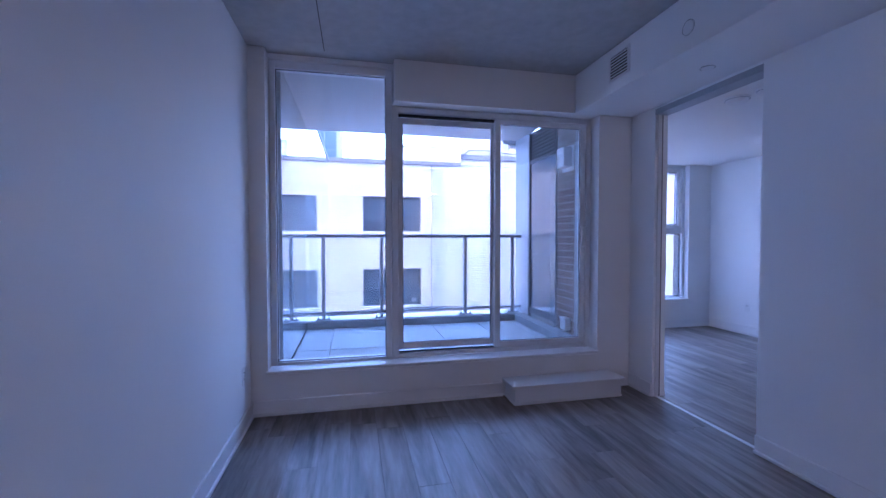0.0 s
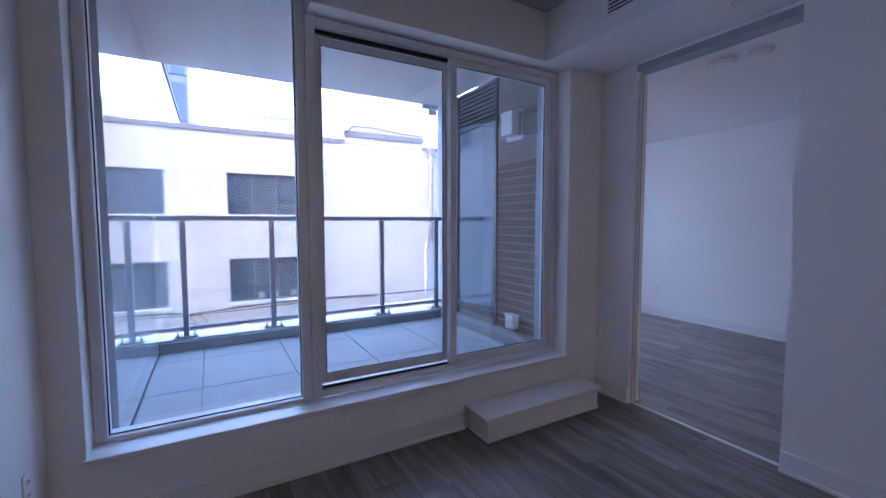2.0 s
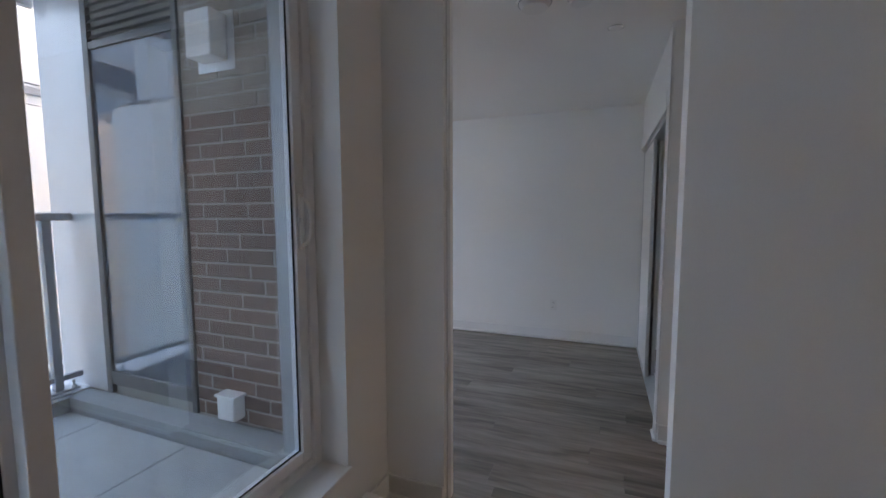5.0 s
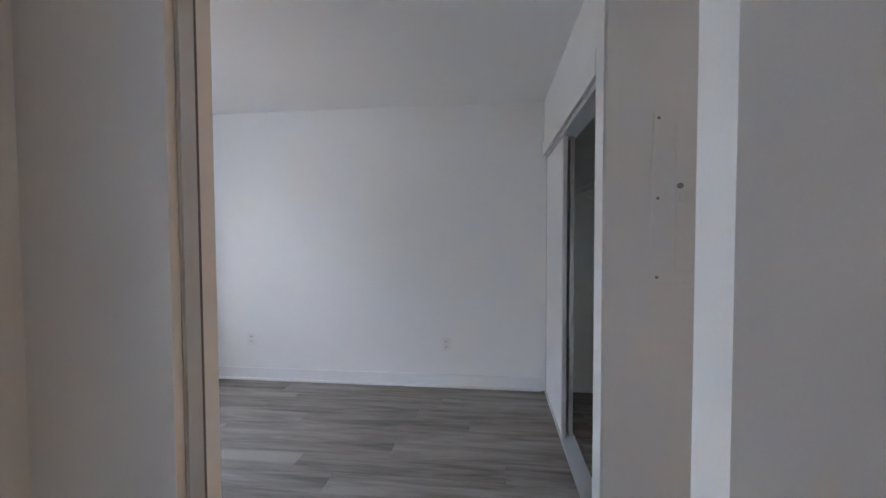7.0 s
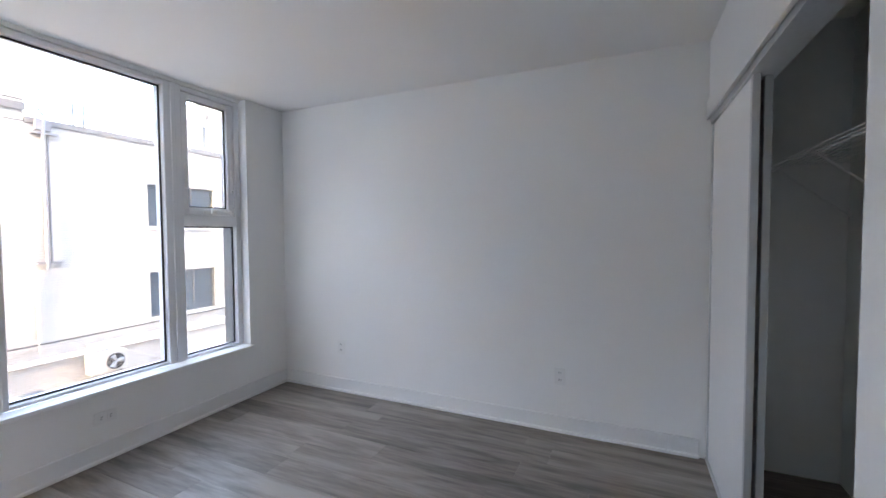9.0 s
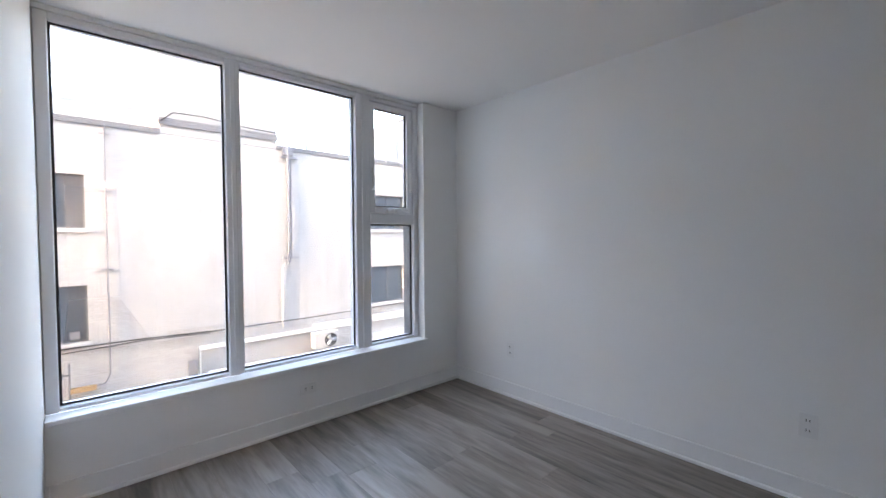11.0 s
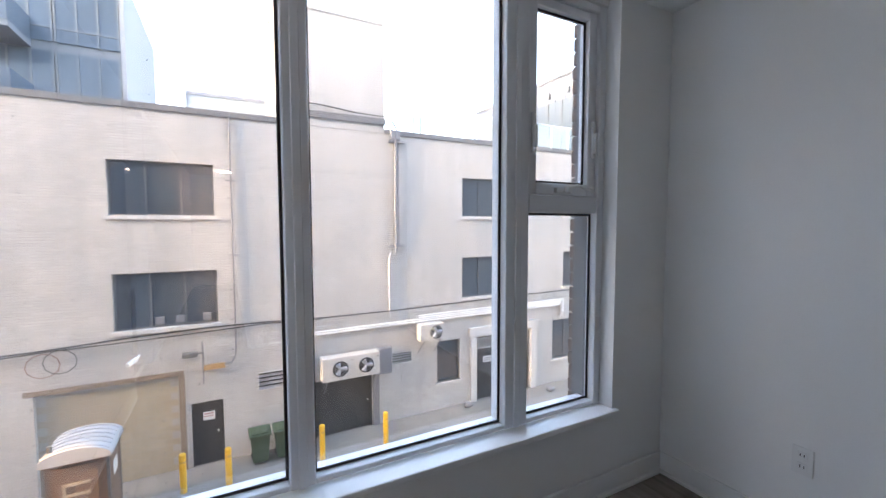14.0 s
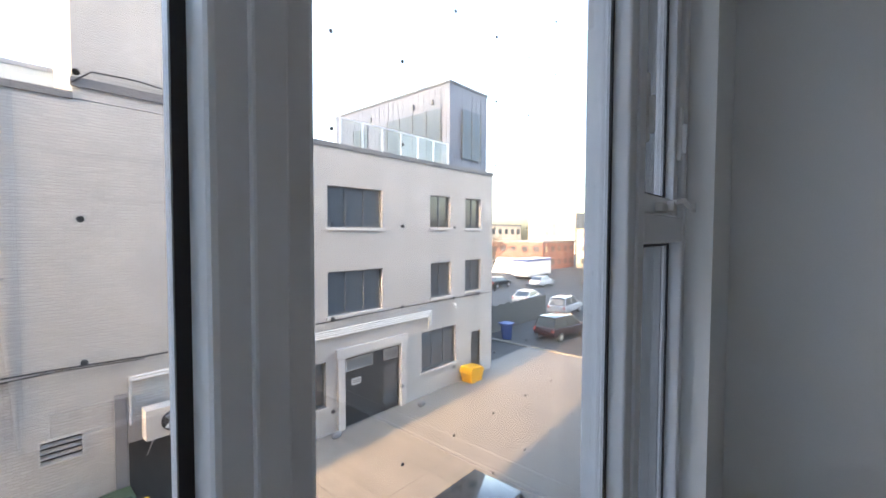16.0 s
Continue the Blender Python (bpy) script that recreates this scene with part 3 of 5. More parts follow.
# ---- closet and electrical panel ----
cl = thing("closet_doors", (4.65, 2.06, 0), "white sliding closet doors with aluminium stiles, pushed to one side", "closet door")
pbox("header_trim", (3.782, EX - 0.001, 2.106, 2.118, 1.99, 2.10), TRIM, cl, "", 0.002)
pbox("jamb_trim", (3.66, 3.781, 2.106, 2.116, 0.12, ZB - 0.002), TRIM, cl, "", 0.002)
pbox("top_track", (3.782, EX - 0.002, 1.99, 2.095, 1.965, 1.998), ALU, cl)
pbox("bottom_track", (3.782, EX - 0.002, 2.0, 2.095, 0.0, 0.012), ALU, cl)
for y, x0, x1 in ((2.075, 4.705, 5.53), (2.025, 4.745, 5.50)):
    d = pbox("door_panel", (x0 + 0.025, x1 - 0.025, y - 0.008, y + 0.008, 0.014, 1.962), TRIM, cl)
    for a in (x0, x1 - 0.025):
        pbox("stile", (a, a + 0.025, y - 0.014, y + 0.014, 0.014, 1.962), ALU, d, "aluminium edge stile", 0.003)
sh = thing("wire_shelf", (4.6, 1.6, 1.70), "white wire closet shelf on brackets", "shelf")
for y, z in [(1.49 + k * 0.03, 1.70) for k in range(12)] + [(1.82, 1.67)]:
    bm = bmesh.new()
    cy(bm, (3.79, y, z), (5.53, y, z), 0.0035, seg=6)
    part("wire", bm, PLASTIC, sh)
for x in (4.1, 5.0, 5.51):
    bm = bmesh.new()
    tube(bm, [(x, 1.484, 1.42), (x, 1.80, 1.69)], 0.005, 6)
    bx(bm, x - 0.012, x + 0.012, 1.481, 1.487, 1.38, 1.46)
    part("bracket", bm, PLASTIC, sh)
ep = thing("electrical_panel", (3.66, 1.77, 1.47), "flush cover of an electrical panel painted like the wall", "electrical panel")
pbox("cover_plate", (3.652, 3.6595, 1.606, 1.936, 1.15, 1.79), PAINT, ep, "", 0.002)
hd = pbox("panel_door", (3.648, 3.6515, 1.69, 1.856, 1.20, 1.75), PAINT, ep, "", 0.001)
pbox("door_edge", (3.644, 3.6475, 1.852, 1.860, 1.20, 1.75), TRIM, ep)
pbox("latch", (3.638, 3.648, 1.79, 1.845, 1.455, 1.495), PLASTIC, hd, "white snap latch", 0.003)
bm = bmesh.new()
cy(bm, (3.648, 1.84, 1.515), (3.642, 1.84, 1.515), 0.011)
part("lock_cylinder", bm, SCREW, hd, "small steel lock")
for y in (1.625, 1.917):
    for z in (1.17, 1.47, 1.77):
        bm = bmesh.new()
        cy(bm, (3.652, y, z), (3.649, y, z), 0.006, seg=10)
        part("screw", bm, SCREW, ep)

# ---- balcony ----
TZ = 0.22
S("balcony_slab", [(-0.36, 2.5, 3.662, 5.66, -0.25, TZ - 0.03)], CURB, "balcony slab under the pavers", "floor")
S("balcony_soffit", [(-0.36, 2.5, 3.662, 5.66, 2.73, 2.95)], SOFFIT, "smooth grey concrete soffit over the balcony", "ceiling")
S("soffit_drip", [(2.30, 2.5, 5.662, 5.70, 2.685, 2.95), (2.40, 2.5, 5.702, 5.74, 2.63, 2.95)], SOFFIT, "stepped edge of the soffit", "trim")
S("balcony_curb", [(-0.36, 2.36, 5.36, 5.66, TZ - 0.03, 0.302), (2.36, 2.498, 3.662, 5.66, TZ - 0.03, 0.302)], CURB, "grey membrane-covered balcony upstand", "curb", 0.006)
S("curb_flashing", [(-0.36, 2.5, 5.40, 5.68, 0.304, 0.314)], FLASH, "light metal flashing on the upstand", "trim", 0.002)
wing = thing("wall_wing", (-0.42, 7, -6.1), "glossy pale cladding wall beside the balcony", "wall", kind="structure")
for a, b in ((3.662, 4.70), (4.706, 5.75), (5.756, 6.80), (6.806, 7.85), (7.856, 8.9), (8.906, 9.9)):
    pbox("cladding_panel", (-0.40, -0.36, a, b, -6.1, 3.1), PANEL, wing)
pbox("backing", (-0.75, -0.402, 3.662, 9.9, -6.1, 3.1), DFRAME, wing)
pbox("cap", (-0.76, -0.345, 3.66, 9.92, 3.102, 3.14), DFRAME, wing)

rl = thing("balcony_railing", (1.1, 5.48, 0.314), "grey aluminium balcony railing with clear glass infill", "railing")
part("top_rail", boxes((-0.355, 2.49, 5.45, 5.51, 1.345, 1.392), bevel=0.008), ALUP, rl)
part("bottom_rail", boxes((-0.355, 2.49, 5.465, 5.495, 0.375, 0.408), bevel=0.004), ALUP, rl)
for x in (-0.165, 0.56, 1.685, 2.365):
    po = part("post", boxes((x - 0.022, x + 0.022, 5.458, 5.502, 0.324, 1.345), bevel=0.004), ALUP, rl)
    part("base_plate", boxes((x - 0.09, x + 0.09, 5.43, 5.53, 0.3145, 0.326), bevel=0.003), ALUP, po)
    for dx in (-0.065, 0.065):
        bm = bmesh.new()
        cy(bm, (x + dx, 5.45, 0.326), (x + dx, 5.45, 0.375), 0.007, seg=8)
        cy(bm, (x + dx, 5.45, 0.326), (x + dx, 5.45, 0.342), 0.014, seg=6)
        part("bolt", bm, ALU, po)
for a, b in ((-0.34, -0.19), (-0.14, 0.535), (0.585, 1.66), (1.71, 2.34)):
    pbox("glass_infill", (a, b, 5.477, 5.483, 0.41, 1.343), RAILGL, rl)

# right-hand balcony wall: brick pier, glazed spandrel, louvre
S("wall_balcony_side", [(2.515, PX - 0.001, 3.662, 5.668, -0.25, 2.728)], MORTAR, "mortar bed of the balcony side wall", "wall")
sp = thing("spandrel_window", (2.505, 4.9, 0.32), "dark reflective spandrel glazing with a louvre above", "window", kind="structure")
pbox("spandrel_pane", (2.502, 2.512, 4.50, 5.18, 0.44, 2.31), SPAND, sp)
bm = bmesh.new()
for r in ((4.462, 4.50, 0.304, 2.70), (5.18, 5.23, 0.304, 2.70)):
    bx(bm, 2.488, 2.514, r[0], r[1], r[2], r[3], 0.003)
for z0, z1 in ((0.36, 0.44), (2.31, 2.35)):
    bx(bm, 2.489, 2.514, 4.50, 5.18, z0, z1, 0.003)
part("frame", bm, DFRAME, sp)
for k in range(8):
    z = 2.36 + k * 0.043
    bm = bmesh.new()
    v = [bm.verts.new(p) for p in ((2.488, 4.50, z), (2.488, 5.18, z), (2.512, 5.18, z + 0.034), (2.512, 4.50, z + 0.034))]
    bm.faces.new(v)
    bmesh.ops.solidify(bm, geom=bm.faces[:], thickness=0.004)
    part("louvre_slat", bm, DFRAME, sp)
pbox("corner_panel", (2.49, 2.514, 5.232, 5.67, 0.31, 2.729), FLASH, sp, "pale metal corner panel")
wlamp = thing("wall_lamp", (2.49, 4.2, 2.2), "white box-shaped outdoor wall lamp, unlit", "wall lamp")
pbox("housing", (2.40, 2.497, 4.13, 4.29, 2.11, 2.32), PLASTIC, wlamp, "", 0.008)
pbox("back_plate", (2.497, 2.5025, 4.09, 4.33, 2.07, 2.34), FLASH, wlamp)
gf = thing("weatherproof_outlet", (2.47, 4.19, 0.40), "white weatherproof outlet cover on the brick", "outlet")
pbox("cover", (2.425, 2.497, 4.12, 4.24, 0.345, 0.47), PLASTIC, gf, "", 0.012)
pbox("lid_lip", (2.420, 2.497, 4.112, 4.248, 0.462, 0.476), PLASTIC, gf, "", 0.003)

# ---- alley and the white brick building opposite ----
GZ, FY = -6.1, 18.3
solid("ground", boxes((-120, 400, -40, 400, GZ - 0.5, GZ - 0.03)), ASPH, "dark asphalt ground reaching to the horizon", "ground")
solid("alley_pavement", boxes((-14, 27.5, 5.66, 19.0, GZ - 0.03, GZ), bevel=0.01), ALLEY, "worn pale concrete alley paving", "pavement")
bm = bmesh.new()
for x in (-8, -3.5, 1, 5.5, 10, 14.5, 19, 23.5):
    bx(bm, x - 0.012, x + 0.012, 5.7, 18.3, GZ, GZ + 0.002)
for y in (9.6, 13.9):
    bx(bm, -14, 27.5, y - 0.012, y + 0.012, GZ, GZ + 0.0025)
solid("pavement_joints", bm, JOINT, "dark joints between the alley slabs", "trim")

hb = thing("white_brick_building", (8, FY, GZ), "three-storey building of white painted brick with dark windows", "building")
WINS = ((0.60, 3.16, 1.62, 3.16, 3), (0.60, 3.16, -1.66, -0.03, 3), (11.9, 14.5, 1.66, 3.2, 3), (11.9, 14.5, -1.66, 0.0, 3), (17.35, 18.8, 1.72, 3.24, 2), (19.97, 21.3, 1.72, 3.26, 2),
        (17.4, 18.85, -1.58, 0.06, 2), (19.97, 21.32, -1.54, 0.08, 2), (10.75, 11.8, -5.0, -3.33, 1), (16.8, 19.27, -4.98, -3.13, 3))
HOLES = [w[:4] for w in WINS] + [(-1.16, 2.05, GZ, -3.15), (2.36, 3.22, GZ, -4.1), (5.9, 8.05, GZ, -4.1), (12.6, 15.45, GZ, -3.4), (20.5, 21.3, GZ, -3.75), (4.22, 5.02, -4.05, -3.45), (8.82, 9.66, -3.95, -3.5)]


def holed(x0, x1, z0, z1, y0, y1, holes):
    """A wall with openings through it, laid up from the blocks between them."""
    bm = bmesh.new()
    xs = sorted({x0, x1, *(h[i] for h in holes for i in (0, 1) if x0 < h[i] < x1)})
    zs = sorted({z0, z1, *(h[i] for h in holes for i in (2, 3) if z0 < h[i] < z1)})
    for a, b in zip(xs, xs[1:]):
        run = None
        for c, d in zip(zs, zs[1:]):
            mx, mz = (a + b) / 2, (c + d) / 2
            if any(h[0] < mx < h[1] and h[2] < mz < h[3] for h in holes):
                if run:
                    bx(bm, a, b, y0, y1, *run)
                run = None
            else:
                run = (run[0], d) if run else (c, d)
        if run:
            bx(bm, a, b, y0, y1, *run)
    bmesh.ops.remove_doubles(bm, verts=bm.verts[:], dist=0.0005)
    return bm


front = part("front_wall", holed(-14, 22.35, GZ, 4.62, FY, FY + 0.35, HOLES), WBRICK, hb)
pbox("end_wall", (22.0, 22.35, FY + 0.351, 32, GZ, 4.62), WBRICKX, hb)
pbox("roof", (-14, 22.0, FY + 0.351, 34, 4.1, 4.3), COPING, hb)
# upright dark sheet added as the shade of the rooms inside
pbox("dark_window_backing", (-14, 22.0, FY + 1.6, FY + 1.8, GZ, 4.1), DFRAME, hb, "dark sheet standing for the unlit interior behind the windows")
part("coping_low", boxes((-14, 5.0, FY - 0.05, FY + 0.4, 4.60, 4.78), (8.63, 18.9, FY - 0.05, FY + 0.4, 4.60, 4.78), (18.9, 22.4, FY - 0.04, FY + 0.4, 4.60, 4.8), bevel=0.01), COPING, hb)
tw = pbox("stair_tower", (5.0, 8.62, FY, FY + 4, 4.64, 8.42), WBRICK, hb)
pbox("tower_band", (4.96, 8.65, FY - 0.06, FY - 0.001, 4.92, 5.14), COPING, tw, "dark coping band")
pbox("tower_cap", (4.97, 8.65, FY - 0.04, FY + 4.03, 8.42, 8.5), LINTEL, tw)
bm = bmesh.new()
tube(bm, [(5.0, FY - 0.08, 5.0), (5.35, FY - 0.1, 5.32), (6.2, FY - 0.1, 5.35), (7.6, FY - 0.1, 5.22), (8.7, FY - 0.1, 5.2), (8.9, FY - 0.1, 4.7)], 0.02, 6)
part("tower_cable", bm, CABLE, tw)
for x0, x1, z0, z1, n in WINS:
    w = pbox("window_reveal_sill", (x0 - 0.08, x1 + 0.08, FY - 0.07, FY + 0.12, z0 - 0.12, z0), LINTEL, hb, "painted window sill", 0.01)
    pbox("window_glass", (x0 + 0.03, x1 - 0.03, FY + 0.17, FY + 0.18, z0 + 0.03, z1 - 0.03), FARGL, w)
    bm = bmesh.new()
    frame_rect(bm, x0, x1, z0, z1, 0.05, FY + 0.12, FY + 0.2, bevel=0)
    for k in range(1, n):
        xx = x0 + (x1 - x0) * k / n
        bx(bm, xx - 0.025, xx + 0.025, FY + 0.13, FY + 0.2, z0 + 0.05, z1 - 0.05)
    part("window_frame", bm, DFRAME, w)
# clutter on the sill inside one window
for x, z in ((1.55, -1.6), (2.05, -1.6), (2.75, -1.6)):
    pbox("window_box", (x, x + 0.22, FY + 0.10, FY + 0.165, z + 0.02, z + 0.24), CONDUIT, hb, "grey box standing in a window", 0.01)

# bricked-up garage opening
gi = pbox("garage_infill", (-1.16, 2.05, FY + 0.12, FY + 0.3, GZ, -3.15), MORTAR, hb, "bricked-up garage opening")
part("garage_lintel", boxes((-1.35, 2.2, FY - 0.02, FY - 0.001, -3.16, -3.02), (2.06, 2.22, FY - 0.02, FY - 0.001, GZ, -3.15)), RUST, hb, "exposed old brick edge")
# doors
def alley_door(x0, x1, z1, leaves, label):
    d = pbox("door_leaf", (x0 + 0.05, x1 - 0.05, FY + 0.1, FY + 0.16, GZ + 0.01, z1 - 0.05), DOORBK, hb, label, 0.006)
    bm = bmesh.new()
    frame_rect(bm, x0, x1, GZ, z1, 0.05, FY + 0.05, FY + 0.2, 0.01, bevel=0)
    part("door_frame", bm, DOORBK, d)
    for k in range(1, leaves):
        xx = x0 + (x1 - x0) * k / leaves
        pbox("leaf_gap", (xx - 0.01, xx + 0.01, FY + 0.096, FY + 0.0995, GZ + 0.02, z1 - 0.06), SLOT, d)
    bm = bmesh.new()
    cy(bm, (x1 - 0.16, FY + 0.1, GZ + 1.0), (x1 - 0.16, FY + 0.03, GZ + 1.0), 0.025, seg=10)
    part("door_knob", bm, ALU, d, "steel door knob")
    return d


d = alley_door(2.36, 3.22, -4.1, 1, "black steel service door")
s = pbox("door_sign", (2.66, 2.98, FY + 0.09, FY + 0.098, -4.72, -4.46), SIGNW, d, "white notice with red and black lines")
part("sign_lines", boxes((2.69, 2.95, FY + 0.087, FY + 0.0895, -4.53, -4.50), (2.69, 2.95, FY + 0.087, FY + 0.0895, -4.61, -4.59)), SIGNR, d)
alley_door(20.5, 21.3, -3.75, 1, "dark grey steel side door")
alley_door(5.9, 8.05, -4.1, 2, "dark double garage door under the condensers")
d = alley_door(12.6, 15.45, -3.4, 3, "dark double doors below louvred vents")
pbox("door_sign", (13.0, 13.45, FY + 0.09, FY + 0.098, -4.55, -4.3), SIGNW, d, "small white notice")
part("sign_lines", boxes((13.04, 13.41, FY + 0.087, FY + 0.0895, -4.4, -4.37), (13.04, 13.41, FY + 0.087, FY + 0.0895, -4.48, -4.45)), INK, d)
pbox("side_light", (14.62, 15.36, FY + 0.088, FY + 0.099, GZ + 0.2, -4.15), FARGL, d, "narrow glazed side light")


def louvre(x0, x1, z0, z1, y, n, name="louvre_vent"):
    v = pbox(name, (x0 + 0.02, x1 - 0.02, y + 0.05, y + 0.06, z0 + 0.02, z1 - 0.02), SLOT, hb, "painted metal louvre")
    for k in range(n):
        z = z0 + 0.03 + (z1 - z0 - 0.06) * k / n
        bm = bmesh.new()
        f = bm.faces.new([bm.verts.new(p) for p in ((x0 + 0.02, y - 0.01, z), (x1 - 0.02, y - 0.01, z), (x1 - 0.02, y + 0.045, z + (z1 - z0) / n * 0.5), (x0 + 0.02, y + 0.045, z + (z1 - z0) / n * 0.5))])
        bmesh.ops.solidify(bm, geom=[f], thickness=0.045)
        part("slat", bm, LINTEL, v)
    bm = bmesh.new()
    frame_rect(bm, x0, x1, z0, z1, 0.03, y - 0.02, y + 0.05, bevel=0)
    part("frame", bm, LINTEL, v)


louvre(4.22, 5.02, -4.05, -3.45, FY, 4)
louvre(8.82, 9.66, -3.95, -3.5, FY, 4)
louvre(12.7, 14.0, -3.92, -3.47, FY + 0.04, 6)
louvre(14.6, 15.36, -3.92, -3.47, FY + 0.04, 6)
part("door_surround", boxes((12.28, 12.58, FY - 0.1, FY - 0.001, GZ, -3.3), (15.47, 15.77, FY - 0.1, FY - 0.001, GZ, -3.3), (12.2, 15.85, FY - 0.12, FY - 0.001, -3.3, -2.95), bevel=0.01), LINTEL, hb, "white painted door surround")
pbox("garage_post", (5.62, 5.88, FY - 0.06, FY - 0.001, GZ, -2.75), CONDUIT, hb, "grey steel garage post", 0.01)
pbox("garage_post", (8.07, 8.32, FY - 0.06, FY - 0.001, GZ, -3.6), CONDUIT, hb, "grey steel garage post", 0.01)
part("blind_hatch", boxes((9.0, 9.75, FY - 0.01, FY - 0.001, -5.5, -4.55)), WBRICK, hb, "painted flush hatch")

# pipes, conduits and cables
def run(name, pts, r, m, label, seg=8):
    bm = bmesh.new()
    tube(bm, pts, r, seg)
    t = thing(name, pts[0], label, name.split("_")[-1])
    part("run", bm, m, t, "", True)
    return t


yw = FY - 0.06
cd = run("wall_conduit", [(3.63, yw, 4.7), (3.63, yw, -1.9), (3.62, yw, -2.7), (3.5, yw, -2.95), (3.2, yw, -3.0)], 0.022, CONDUIT, "thin grey conduit down the brick wall")
for z in (4.4, 2.7, 0.4, -1.9):
    bm = boxes((3.48, 3.78, FY - 0.05, FY - 0.001, z - 0.02, z + 0.02))
    part("strap", bm, CONDUIT, cd)
dp = run("drain_pipe", [(9.0, yw - 0.06, 4.75), (9.0, yw - 0.06, 0.35)], 0.055, CONDUIT, "grey service pipes down the brick wall")
bm = bmesh.new()
tube(bm, [(9.12, yw, 4.75), (9.12, yw, 0.5)], 0.03)
tube(bm, [(8.9, yw, 5.1), (9.03, yw, 4.9), (9.12, yw, 4.7)], 0.03)
part("side_pipe", bm, CONDUIT, dp, "", True)
for z in (4.35, 0.55):
    part("bracket", boxes((8.75, 9.35, FY - 0.16, FY - 0.001, z - 0.03, z + 0.03)), CONDUIT, dp)
part("junction_box", boxes((8.82, 9.2, FY - 0.16, FY - 0.001, 4.42, 4.75), bevel=0.02), CONDUIT, dp)
lp = run("white_drain_pipe", [(8.85, yw, 0.3), (8.75, yw, 0.1), (8.75, yw, -2.1)], 0.04, LINTEL, "thin white pipe continuing down the wall")
for k, z in enumerate((-2.42, -2.34, -2.26, -2.18)):
    z2 = z + 0.02
    if k < 2:
        pts = [(5.95, yw - 0.03, -3.6), (5.95, yw - 0.03, z), (9.9, yw - 0.03, z2), (17.2, yw - 0.03, z2), (17.2, yw - 0.03, z2 - 0.55)]
    else:
        pts = [(9.9, yw - 0.03, z), (17.2 + 0.08 * (k - 1), yw - 0.03, z2), (17.2 + 0.08 * (k - 1), yw - 0.03, z2 - 0.6)]
    run("refrigerant_pipe", pts, 0.035, WPIPE, "white insulated pipe along the wall")
cpts = [(-6 + 1.75 * k, FY - 0.12, -1.93 - 0.10 * math.sin(k * 0.9) * (1 if k < 8 else 0.25) + 0.012 * k) for k in range(17)]
run("service_cable", cpts, 0.022, CABLE, "black cable strung along the facade")
run("service_cable", [(p[0], p[1] - 0.02, p[2] - 0.08 - 0.05 * math.sin(i * 1.7)) for i, p in enumerate(cpts[:8])], 0.016, CABLE, "second sagging black cable")
lo = [( -0.9 + 0.35 * math.cos(a), FY - 0.1, -2.35 + 0.32 * math.sin(a)) for a in [i * math.pi / 6 for i in range(13)]]
run("cable_loop", lo, 0.012, OLDRED, "coiled red cable hung on the wall", 6)
run("cable_loop", [(p[0] + 0.35, p[1], p[2] + 0.06) for p in lo], 0.012, CABLE, "coiled black cable hung on the wall", 6)
wt = thing("timber_bracket", (2.9, FY - 0.05, -3.0), "short timber and pole bracket on the wall", "bracket")
pbox("timber", (2.72, 3.3, FY - 0.12, FY - 0.001, -3.08, -2.94), WOODM, wt)
bm = bmesh.new()
tube(bm, [(2.72, FY - 0.1, -2.2), (2.72, FY - 0.1, -3.5)], 0.025)
part("pole", bm, CONDUIT, wt)
pbox("floodlight", (2.2, 2.6, FY - 0.35, FY - 0.101, -2.58, -2.44), DFRAME, wt, "", 0.02)
part("arm", boxes((2.6, 2.74, FY - 0.2, FY - 0.15, -2.53, -2.49)), DFRAME, wt)
for x, z in ((1.05, -2.45), (18.9, -2.05)):
    cm = thing("security_camera", (x, FY - 0.1, z), "white bullet security camera on the wall", "camera")
    bm = bmesh.new()
    cy(bm, (x - 0.12, FY - 0.4, z - 0.08), (x + 0.05, FY - 0.15, z), 0.065, seg=12)
    part("body", bm, PLASTIC, cm, "", True)
    bm = bmesh.new()
    cy(bm, (x + 0.05, FY - 0.15, z), (x + 0.1, FY - 0.001, z + 0.05), 0.03, seg=10)
    part("mount", bm, PLASTIC, cm, "", True)


